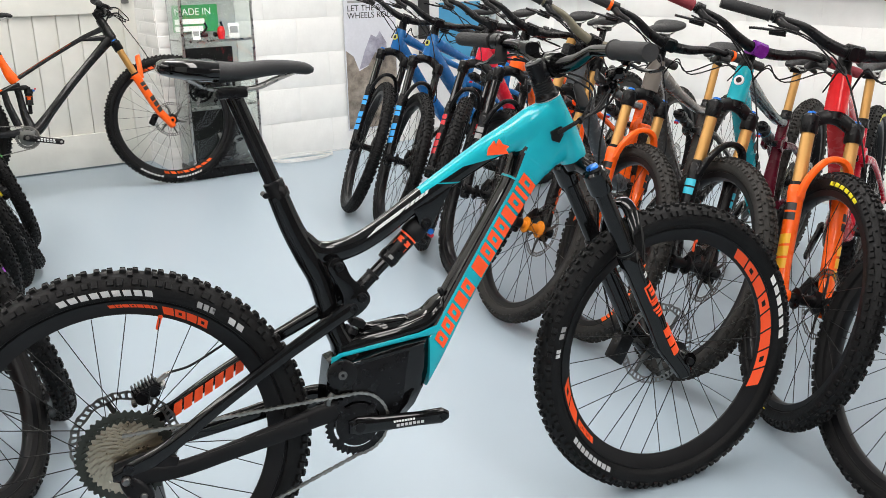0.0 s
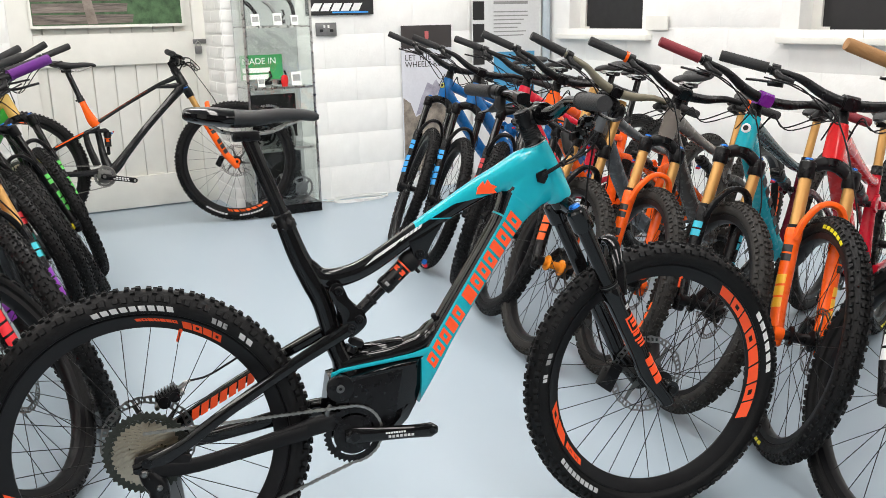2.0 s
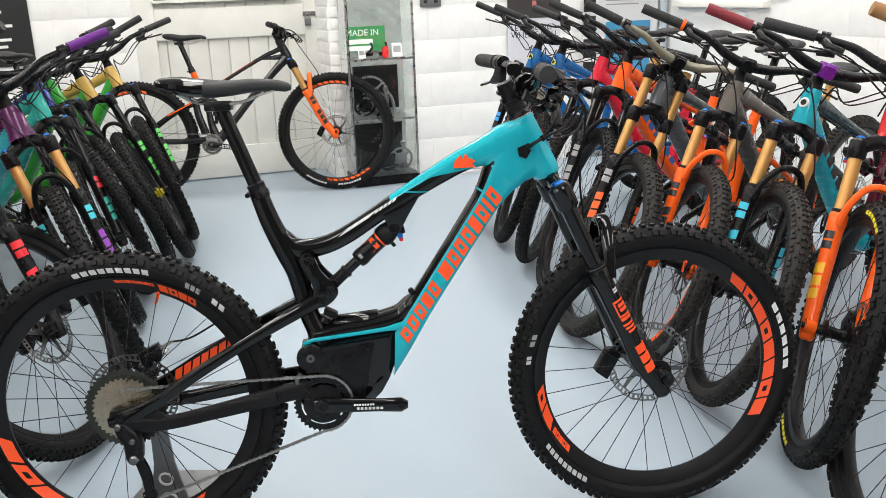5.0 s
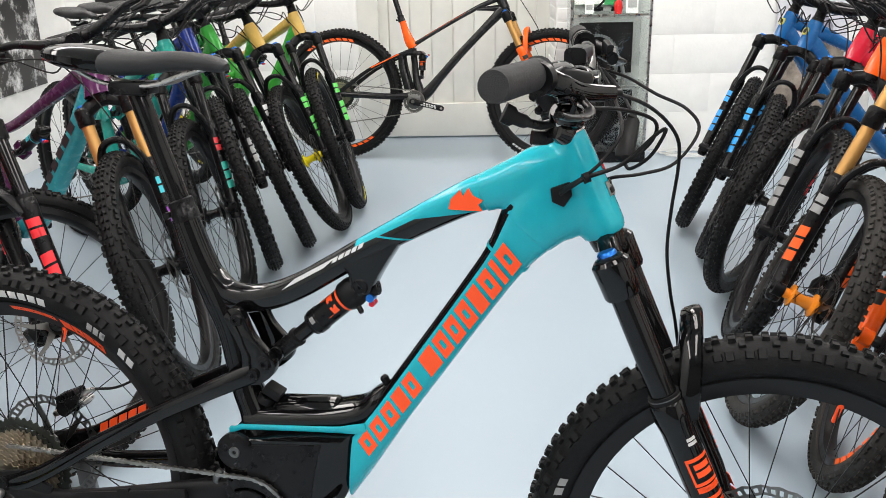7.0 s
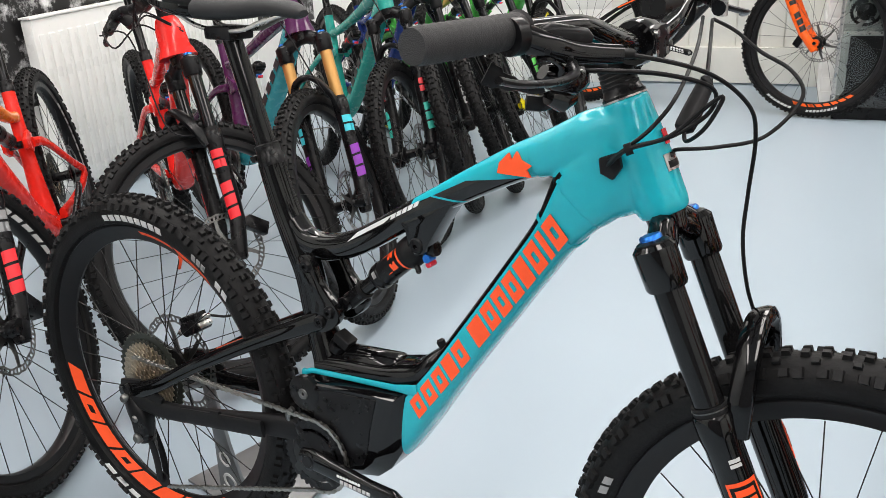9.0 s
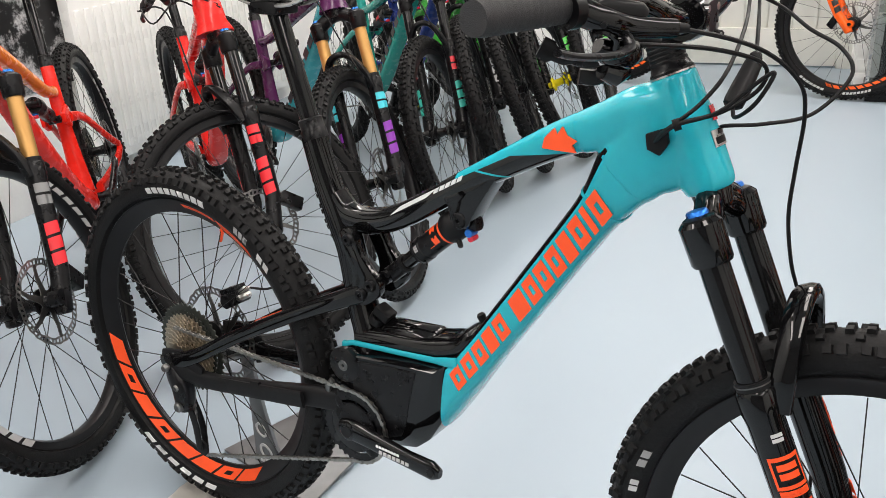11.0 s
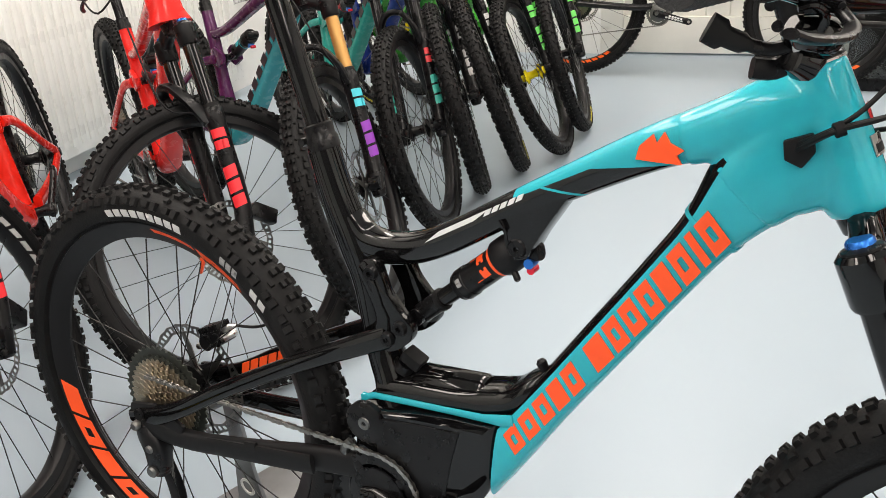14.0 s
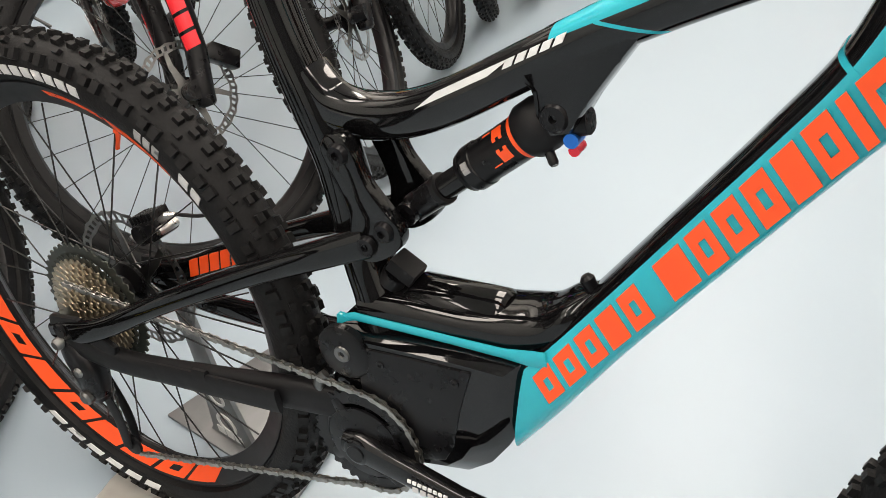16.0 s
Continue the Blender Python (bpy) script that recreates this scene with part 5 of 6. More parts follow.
def light_frame(root, st, fp, rp, wheel_r, rr, front, lowm, dm, rim_mark):
    """A slim black frame with an orange seat tube and a low swing arm."""
    bb = (-0.053, 0.335)
    fr = part("frame", plane_tube([(0.46, 0.858, .034, .026), (0.42, 0.822, .027, .025), (0.32, 0.722, .022, .023), (0.20, 0.598, .022, .024), (0.08, 0.462, .024, .027), (0.02, 0.392, .030, .031), (-0.03, 0.345, .030, .034)], 5, 16, 0.7), fp, root, "black frame with thin orange lines")
    part("head_tube", tube([st.at(0), st.at(.03), st.at(.08), st.at(.11)], [(.028, .028), (.028, .029), (.026, .027), (.025, .026)], seg=18), fp, fr)
    part("top_tube", plane_tube([(0.425, 0.907, .018, .022), (0.37, 0.884, .014, .019), (0.29, 0.850, .0125, .017), (0.10, 0.747, .011, .016), (-0.05, 0.660, .012, .016), (-0.08, 0.642, .014, .017)], 5, 14, 0.75), fp, fr)
    part("head_web", plane_tube([(0.27, 0.843, .006, .015), (0.33, 0.846, .011, .017), (0.42, 0.850, .018, .022)], 4, 12, 0.8), fp, fr)
    part("tube_line", plane_tube([(0.30, 0.862, .0012, .0165), (0.10, 0.7545, .0012, .0165), (-0.04, 0.675, .0012, .0165)], 4, 8), rp, fr)
    part("seat_tube", plane_tube([(-0.137, 0.792, .0175, .018), (-0.118, 0.735, .020, .019), (-0.092, 0.672, .028, .021), (-0.066, 0.636, .030, .021)], 5, 16, 0.85), rp, fr, "orange seat tube")
    part("seat_strut", plane_tube([(-0.072, 0.63, .020, .02), (-0.062, 0.56, .018, .019), (-0.052, 0.47, .021, .024), (-0.03, 0.38, .03, .032)], 5, 14, 0.85), fp, fr)
    for s in (-1, 1):
        rows = spline([(-0.065, s * .034, 0.622, .013, .009), (-0.15, s * .05, 0.588, .011, .008), (-0.31, s * .066, 0.512, .010, .008), (-0.49, s * .072, wheel_r + .01, .014, .008)], 4)
        part("seat_stay", sweep(bmesh.new(), [tuple(p[:3]) for p in rows], [(p[3], p[4]) for p in rows], seg=10, power=0.7), fp, root)
        part("stay_line", sweep(bmesh.new(), [(-0.14, s * .059, 0.598), (-0.30, s * .0745, 0.522)], (0.004, 0.0012), seg=6), rp, root)
        rows = spline([(-0.07, s * .045, 0.37, .018, .011), (-0.2, s * .058, 0.36, .016, .010), (-0.49, s * .072, wheel_r, .015, .008)], 4)
        part("chain_stay", sweep(bmesh.new(), [tuple(p[:3]) for p in rows], [(p[3], p[4]) for p in rows], seg=10, power=0.7), fp, root)
        part("swing_arm", plane_tube([(-0.135, 0.600, .013, .007), (-0.125, 0.52, .017, .008), (-0.09, 0.40, .020, .009)], 4, 12, 0.8, y=s * .046), fp, root)
    shock(root, (-0.020, 0.470), (-0.014, 0.600), label_colour=rp)
    part("rocker_link", plate([(-0.13, 0.612), (-0.02, 0.618), (0.0, 0.600), (-0.03, 0.592), (-0.12, 0.590)], -0.034, 0.034, 0.003), fp, root)
    ink = flat_ink(rim_mark)
    rm = ((-105, -50, 8, ink, -1), (75, 130, 8, ink, -1))
    wheel("rear_wheel", root, pose(-0.50, 0, wheel_r), wheel_r, rr, 0.030, True, rim_marks=rm)
    wheel("front_wheel", root, st.m @ pose(front, 0, wheel_r), wheel_r, rr, 0.030, rim_marks=rm, tyre_marks=((-128, -104, 7, LIGHTINK, -1), (-92, -66, 9, LIGHTINK, -1)), spin=5)
    drivetrain(root, (-0.50, wheel_r), bb=bb, ring=0.062, crank=12.0)
    fork(root, st, GOLD, lowm, SATIN, dm)
    cockpit(root, st, 0.01, 0.036, 0.76, 0.03)
    seat_post(root, (-0.139, 0.79), (-0.195, 0.955))
    saddle(root, -0.29, 1.008, 0.255, 0.066)
    return root


# ---- the room ----
WEST, EAST, SOUTH, NORTH, DOORWALL, TOP = -2.15, 3.35, -5.0, 4.03, 4.45, 2.9
tagged(part("floor", slab(WEST - 0.3, EAST + 0.3, SOUTH - 0.3, DOORWALL + 0.4, -0.15, 0.0), FLOOR), "pale blue-grey painted concrete floor with scuffs", "floor", kind="structure")
tagged(part("ceiling", slab(WEST - 0.3, EAST + 0.3, SOUTH - 0.3, DOORWALL + 0.4, TOP, TOP + 0.15), CEILING), "plain white ceiling", "ceiling", kind="structure")


def structure(name, bm, mat, label, category="wall"):
    return tagged(part(name, bm, mat), label, category, kind="structure")


def blocks_on(wall, u0, u1, z0, z1, place, skip=lambda a, b, c, d: False, bw=0.445, bh=0.222, seed=3):
    """Painted blocks with recessed joints, proud of the wall by place's depth."""
    rng = random.Random(seed)
    k, z = 0, z0
    while z < z1 - 0.05:
        u = u0 - (bw / 2 if k % 2 else 0)
        while u < u1 - 0.02:
            a, b = max(u, u0) + 0.003, min(u + bw, u1) - 0.003
            if b - a > 0.05 and not skip(a, b, z, z + bh):
                key = ("wall_block", round(b - a, 2))
                me = shared(key, lambda: block(b - a, 0.02, bh - 0.004, 0.0012), WHITEWALL)
                put("wall_block", me, wall, place((a + b) / 2, z + bh / 2, rng.uniform(-0.0008, 0.0008)))
            u += bw
        z += bh
        k += 1


def bricks_on(wall, u0, u1, z1, place, seed=11):
    """Painted bricks in half bond, a little uneven."""
    rng = random.Random(seed)
    k, z = 0, 0.004
    while z < z1:
        u = u0 - (0.1125 if k % 2 else 0)
        while u < u1 - 0.02:
            a, b = max(u, u0) + 0.004, min(u + 0.225, u1) - 0.004
            if b - a > 0.03:
                put("brick", shared(("brick", round(b - a, 2)), lambda: block(b - a, 0.02, 0.063, 0.003), WHITEWALL), wall, place((a + b) / 2, z + 0.0325, rng.uniform(-0.0015, 0.0015)))
            u += 0.225
        z += 0.0755
        k += 1


north = structure("wall_north", slab(0.86, EAST, NORTH, NORTH + 0.2, 0, TOP), WHITEWALL, "white painted blockwork wall")
structure("wall_door_side", slab(WEST - 0.2, -0.33, DOORWALL, DOORWALL + 0.2, 0, TOP), WHITEWALL, "white painted wall beside the door")
structure("wall_over_door", slab(-0.33, 0.86, DOORWALL, DOORWALL + 0.2, 2.1, TOP), WHITEWALL, "white painted wall over the door")
structure("pier", slab(0.86, 1.1, NORTH + 0.2, DOORWALL + 0.2, 0, TOP), WHITEWALL, "white painted brick pier by the door")
structure("wall_west", slab(WEST - 0.2, WEST, SOUTH, DOORWALL, 0, TOP), WHITEWALL, "white painted side wall")
# Closing wall out of view; its dark colour is added to keep gloss reflections dark.
structure("wall_south", slab(WEST - 0.2, EAST + 0.2, SOUTH - 0.2, SOUTH, 0, TOP), material("dark_reflection_wall", (0.16, 0.16, 0.165), 0.6, vary=0.05, scale=10), "unseen rear wall, darkened to deepen reflections and cut fill light")
# east wall with two window openings
WIN = ((2.96, 3.75), (0.75, 1.72))
ZS, ZT = 1.07, 2.2
structure("wall_east_low", slab(EAST, EAST + 0.25, SOUTH, NORTH + 0.2, 0, ZS), WHITEWALL, "white painted blockwork under the windows")
structure("wall_east_high", slab(EAST, EAST + 0.25, SOUTH, NORTH + 0.2, ZT, TOP), WHITEWALL, "white painted wall above the windows")
edges = [SOUTH, WIN[1][0], WIN[1][1], WIN[0][0], WIN[0][1], NORTH + 0.2]
for a, b in ((edges[0], edges[1]), (edges[2], edges[3]), (edges[4], edges[5])):
    structure("wall_east_pier", slab(EAST, EAST + 0.25, a, b, ZS, ZT), WHITEWALL, "white painted wall between the windows")
BLIND = material("black_blind", (0.012, 0.012, 0.013), 0.6, vary=0.2, scale=20)
for i, (a, b) in enumerate(WIN):
    w = structure(f"window_{i + 1}", slab(EAST + 0.10, EAST + 0.14, a, a + 0.06, ZS, ZT), DOORPAINT, "white window with a lowered black blind", "window")
    part("window_frame", slab(EAST + 0.10, EAST + 0.14, b - 0.06, b, ZS, ZT), DOORPAINT, w)
    part("window_frame", slab(EAST + 0.10, EAST + 0.14, a + 0.06, b - 0.06, ZS, ZS + 0.05), DOORPAINT, w)
    part("blind", slab(EAST + 0.085, EAST + 0.10, a + 0.10, b - 0.13, ZS + 0.03, ZT), BLIND, w, "black roller blind")
    part("pane", slab(EAST + 0.115, EAST + 0.12, a + 0.06, b - 0.06, ZS + 0.05, ZT), BLIND, w)
    part("window_sill", slab(EAST - 0.06, EAST + 0.10, a - 0.10, b + 0.10, ZS - 0.035, ZS, 0.006), DOORPAINT, w)

# door of boards with rails
door = structure("door_1", slab(-0.33, 0.86, DOORWALL + 0.05, DOORWALL + 0.08, 0.01, 2.1), DOORPAINT, "cream painted boarded door with rails", "door")
x = -0.27
while x < 0.80:
    put("door_board", shared("door_board", lambda: block(0.127, 0.02, 2.06, 0.004), DOORPAINT), door, pose(x + 0.065, DOORWALL + 0.045, 1.05))
    x += 0.133
for z0, z1 in ((0.01, 0.22), (0.95, 1.15), (1.95, 2.1)):
    part("door_rail", slab(-0.20, 0.78, DOORWALL + 0.005, DOORWALL + 0.036, z0, z1, 0.005), DOORPAINT, door)
for x0, x1 in ((-0.33, -0.20), (0.78, 0.86)):
    part("door_post", slab(x0, x1, DOORWALL - 0.005, DOORWALL + 0.04, 0.0, 2.1, 0.005), DOORPAINT, door)

# ---- the bikes ----
main_bike()
GL, GR = "bikes along the west wall", "bikes along the windows"
RED, BLUE, KGOLD = (0.62, 0.012, 0.015), (0.008, 0.13, 0.38), (0.62, 0.40, 0.10)
FO = (0.95, 0.12, 0.01)
shop_bike("bright blue full-suspension mountain bike with black fork", (2.106, 2.714, 194.7, -2.3), BLUE, decal=(0.02, 0.35, 0.8), decal2=(0.02, 0.35, 0.8), badge=(0.55, 0.55, 0.1), group=GR, steer=54, wheel_r=0.357)
shop_bike("bright blue full-suspension mountain bike with black fork", (2.09, 2.308, 193.7, 1.3), BLUE, decal=(0.02, 0.35, 0.8), decal2=(0.02, 0.35, 0.8), badge=(0.55, 0.55, 0.1), group=GR, steer=59, wheel_r=0.35)
shop_bike("red and black mountain bike with black fork", (2.076, 1.946, 193.7, -3.2), (0.7, 0.02, 0.05), decal=(0.6, 0.02, 0.03), group=GR, steer=38, wheel_r=0.362)
shop_bike("orange mountain bike with black fork", (1.976, 1.62, 197.3, -3), FO, frame_decal=(0.02, 0.1, 0.3), group=GR, steer=56, wheel_r=0.366)
shop_bike("grey downhill bike with gold twin-crown fork and orange hub", (1.859, 1.216, 198.6, -5.7), (0.09, 0.10, 0.11), rear_colour=FO, stanchion=GOLD, decal=(0.3, 0.3, 0.3), decal2=FO, hub=paint((0.8, 0.25, 0.02)), bar=(0.2, 0.18, 0.13), dual=True, group=GR, steer=60, wheel_r=0.357, worn=True)
shop_bike("grey-brown mountain bike with orange fork", (1.954, 0.946, 200.7, -4.1), (0.055, 0.047, 0.042), tube2=(0.15, 0.13, 0.115), rear_colour=(0.05, 0.045, 0.042), stanchion=GOLD, lower=FO, decal=(0.01, 0.01, 0.01), rim_mark=FO, collar=FO, group=GR, steer=50, wheel_r=0.352, worn=True, postmat=GOLD, seat=0.69, post=0.175)
shop_bike("teal mountain bike with gold and black fork and purple stem", (1.967, 0.594, 199.9, -3.9), TEAL, rear_colour=(0.09, 0.006, 0.016), stanchion=GOLD, decal=(0.02, 0.45, 0.6), frame_decal=(0.01, 0.01, 0.01), grip=(0.22, 0.02, 0.03), stem=(0.16, 0.02, 0.25), badge=(0.7, 0.7, 0.7), group=GR, steer=48.5, wheel_r=0.357, worn=True, post=0.165, postmat=GOLD, seat=0.69, top=(0.012, 0.045, 0.055))
shop_bike("red mountain bike with orange fork", (1.968, 0.245, 203.6, -0.1), RED, rear_colour=(0.50, 0.012, 0.03), stanchion=GOLD, lower=FO, decal=(0.01, 0.01, 0.01), decal2=(0.9, 0.45, 0.02), tyre_mark=(0.8, 0.7, 0.02), group=GR, steer=35, wheel_r=0.361, post=0.16, postmat=GOLD, seat=0.70)
shop_bike("crimson mountain bike with black fork and tan grips", (1.864, -0.200, 200, 0), (0.45, 0.01, 0.03), stanchion=GOLD, decal=(0.75, 0.75, 0.75), grip=(0.35, 0.17, 0.06), group=GR, steer=54, post=0.20, postmat=GOLD, seat=0.70)

GREENB = (0.05, 0.4, 0.05)
shop_bike("gold mountain bike with black fork and green marks", (-0.801, 3.398, -42, 0.7), GREENB, rear_colour=GREENB, tube2=KGOLD, decal=(0.1, 0.6, 0.1), decal2=(0.1, 0.6, 0.1), tyre_mark=(0.75, 0.65, 0.02), group=GL, steer=-44, wheel_r=0.357)
shop_bike("gold mountain bike with black fork and yellow hub", (-0.822, 3.112, -42.7, 9.4), GREENB, rear_colour=GREENB, tube2=KGOLD, decal=(0.1, 0.6, 0.1), decal2=(0.1, 0.6, 0.1), hub=paint((0.8, 0.65, 0.02)), group=GL, steer=-45, wheel_r=0.353)
shop_bike("green mountain bike with black fork and white marks", (-0.945, 2.863, -42.4, 8.8), (0.04, 0.35, 0.05), decal=(0.7, 0.7, 0.7), decal2=(0.7, 0.7, 0.7), tyre_mark=(0.75, 0.65, 0.02), group=GL, steer=-31, wheel_r=0.364)
shop_bike("dark blue mountain bike with black fork", (-1.035, 2.585, -42, 2.4), (0.01, 0.03, 0.2), decal=(0.5, 0.5, 0.5), group=GL, steer=-31, wheel_r=0.36)
shop_bike("teal green mountain bike with red and teal fork marks", (-1.056, 2.239, -42.9, -1.8), (0.01, 0.30, 0.25), decal=(0.7, 0.03, 0.04), decal2=(0.03, 0.5, 0.4), frame_decal=(0.01, 0.01, 0.01), group=GL, steer=-43, wheel_r=0.35)
shop_bike("purple and teal mountain bike with gold fork", (-1.111, 1.569, -34.4, -2.1), (0.03, 0.35, 0.4), fat=1.3, tube2=(0.085, 0.016, 0.075), rear_colour=(0.085, 0.016, 0.075), stanchion=GOLD, decal=(0.03, 0.55, 0.65), decal2=(0.25, 0.03, 0.4), frame_decal=(0.015, 0.015, 0.02), grip=(0.12, 0.01, 0.2), group=GL, steer=-49, wheel_r=0.364)
shop_bike("red mountain bike with gloss black fork and red marks", (-1.16, 1.312, -42.5, 4.1), (0.80, 0.025, 0.02), decal=(0.8, 0.02, 0.03), fat=1.35, group=GL, steer=-76, wheel_r=0.367)
shop_bike("red and yellow-orange mountain bike with gold fork", (-1.263, 0.853, -54, 7.2), (0.80, 0.022, 0.012), tube2=(0.85, 0.20, 0.015), stanchion=GOLD, decal=(0.25, 0.25, 0.25), decal2=(0.8, 0.02, 0.03), rim_mark=(0.4, 0.4, 0.4), group=GL, steer=-20, wheel_r=0.378)
shop_bike("black mountain bike with white rim marks", (-1.390, 0.172, -50, 6), (0.02, 0.02, 0.02), decal=(0.7, 0.02, 0.03), rim_mark=(0.4, 0.4, 0.4), tyre_mark=(0.8, 0.7, 0.02), group=GL, steer=-23)
shop_bike("slim black and orange mountain bike with orange fork by the door", (0.097, 3.846, -10, -8), (0.012, 0.012, 0.013), rear_colour=FO, stanchion=GOLD, lower=FO, decal=(0.01, 0.01, 0.01), rim_mark=FO, steer=-4, style=2, front=0.72)

# ---- display cabinet ----
GLASS = bpy.data.materials.new("glass")
GLASS.use_nodes = True
gb = GLASS.node_tree.nodes["Principled BSDF"]
gb.inputs["Base Color"].default_value = (0.93, 0.97, 0.95, 1)
gb.inputs["Roughness"].default_value = 0.02
gb.inputs["Transmission Weight"].default_value = 1.0
gb.inputs["IOR"].default_value = 1.45
CX, CY = 1.12, 3.86
cab = new("display_cabinet", None)
cab.matrix_basis = pose(CX, CY, 0)
tagged(cab, "glass display cabinet with bike parts on shelves", "cabinet")
part("plinth", slab(-0.21, 0.22, -0.15, 0.13, 0.0, 0.06, 0.004), SATIN, cab)
for name, x0, x1, y0, y1 in (("side_pane", -0.205, -0.200, -0.14, 0.12), ("side_pane", 0.210, 0.215, -0.14, 0.12), ("door_pane", -0.198, 0.208, -0.146, -0.141)):
    part(name, slab(x0, x1, y0, y1, 0.062, 1.78), GLASS, cab).visible_shadow = False
for z in (0.42, 0.80, 1.17):
    part("shelf", slab(-0.198, 0.208, -0.138, 0.118, z, z + 0.008), GLASS, cab).visible_shadow = False
    part("shelf_rail", slab(-0.198, 0.208, -0.140, -0.136, z - 0.004, z + 0.010), STEEL, cab)
part("back_panel", slab(-0.20, 0.21, 0.121, 0.127, 0.062, 1.78), material("cabinet_back", (0.30, 0.32, 0.315), 0.3, vary=0.1, scale=8), cab, "grey back panel")
for x0 in (-0.212, 0.212):
    part("corner_post", slab(x0 - 0.006, x0 + 0.006, -0.152, -0.140, 0.06, 1.8), STEEL, cab)

GREEN = flat_ink((0.02, 0.24, 0.07))
GREYMETAL = material("grey_metal", (0.22, 0.22, 0.22), 0.4, 0.8, vary=0.2, scale=40)


def words(name, text, size, m, mat, parent, spacing=1.0):
    cu = bpy.data.curves.new(name, "FONT")
    cu.body, cu.size, cu.extrude, cu.space_line = text, size, 0.0006, spacing
    tmp = bpy.data.objects.new(name, cu)
    scene.collection.objects.link(tmp)
    dg = bpy.context.evaluated_depsgraph_get()
    me = bpy.data.meshes.new_from_object(tmp.evaluated_get(dg))
    bpy.data.objects.remove(tmp)
    me.materials.clear()
    me.materials.append(mat)
    return put(name, me, parent, m)


def bars(name, x0, x1, z0, rows, step, h, y, mat, parent, seed=1, align=0):
    """Lines of small print as plain bars, each a part."""
    rng = random.Random(seed)
    for k in range(rows):
        w = (x1 - x0) * rng.uniform(0.65, 1.0)
        part(name, slab(x0, x0 + w, y - 0.0015, y, z0 - k * step - h, z0 - k * step), mat, parent)


sign = part("sign", slab(-0.17, 0.10, -0.004, 0.004, 0.0, 0.155), GREEN, None, m=pose(CX - 0.01, CY + 0.09, 0.845))
tagged(sign, "green sign with white lettering inside the cabinet", "sign")
words("lettering", "MADE IN", 0.055, pose(-0.16, -0.006, 0.098, 90, 0, 0), WHITEINK, sign)
bars("lettering_bar", -0.16, 0.08, 0.075, 2, 0.042, 0.030, -0.0045, WHITEINK, sign, 4)
for x, z, s in ((-0.11, 0.81, 0.7), (0.12, 0.81, 1.0), (-0.12, 1.18, 0.8), (0.02, 1.18, 0.85), (0.13, 1.18, 0.7)):
    card = part("price_card", block(0.065 * s, 0.004, 0.085 * s, 0.001, pose(0, 0, 0.0425 * s)), WHITEINK, None, m=pose(CX + x, CY - 0.09, z + 0.001, -8, 0, 0))
    tagged(card, "small white price card on a glass shelf", "card")
    part("card_picture", block(0.048 * s, 0.002, 0.04 * s, 0, pose(0, -0.003, 0.048 * s)), GREYINK, card)
for x, z, r in ((-0.06, 0.81, 0.03), (0.04, 0.81, 0.026), (0.05, 1.18, 0.03)):
    item = part("brake_part", merge(tube([(-r, 0, 0.014), (r, 0, 0.014)], [(0.014, 0.02), (0.011, 0.016)], seg=10, power=0.7), tube([(0, 0, 0.02), (r * 1.1, 0, 0.055), (r * 0.7, 0, 0.085)], 0.007, seg=8)), SATIN, None, m=pose(CX + x, CY - 0.04, z + 0.008))
    tagged(item, "black brake part on a glass shelf", "bike part")
lamp_ = part("rear_lamp", tube([(0, 0, 0), (0, 0, 0.03), (0, 0, 0.06), (0, 0, 0.07)], [(.018, .018), (.024, .024), (.02, .02), (.01, .01)], seg=14, side=(1, 0, 0)), paint((0.55, 0.02, 0.02)), None, m=pose(CX + 0.05, CY - 0.06, 0.808))
tagged(lamp_, "red rear lamp on a glass shelf", "lamp")
panel = part("display_board", slab(-0.14, 0.16, -0.004, 0.004, 0, 0.28), MATT, None, m=pose(CX, CY + 0.08, 0.47))
tagged(panel, "black display board inside the cabinet", "board")
panel = part("display_board", slab(-0.15, 0.17, -0.004, 0.004, 0, 0.30), MATT, None, m=pose(CX, CY + 0.07, 0.075))
tagged(panel, "black display board inside the cabinet", "board")
big = part("chainring", merge(sprocket_bm(0.13, 0, 48), spider_bm(0.12, 0)), STEEL, None, m=pose(CX - 0.05, CY + 0.03, 0.566, 8, 0, 0))
tagged(big, "large silver chainring leaning on a black board", "chainring")
for k in range(4):
    r = 0.075 + 0.008 * (k % 2)
    item = part("chainring", merge(sprocket_bm(r, 0, 32), spider_bm(r - 0.01, 0)), GREYMETAL if k % 2 else SATIN, None, m=pose(CX - 0.10 + 0.08 * k, CY - 0.05 + 0.02 * (k % 2), (0.512 if k < 2 else 0.145), 12, 0, 0) if k < 2 else pose(CX - 0.12 + 0.08 * k, CY - 0.05, 0.145, 10, 0, 0))
    tagged(item, "metal chainring leaning in the display cabinet", "chainring")
for k in range(3):
    item = part("crank_arm", tube([(0, 0, 0), (0.01, 0, 0.09), (0.0, 0, 0.175)], [(.017, .011), (.013, .010), (.016, .010)], seg=12, power=0.75), GREYMETAL, None, m=pose(CX - 0.02 + 0.07 * k, CY + 0.02, 0.44 if k < 2 else 0.075, 0, 10 * k - 8, 0))
    tagged(item, "grey crank arm standing in the display cabinet", "crank arm")

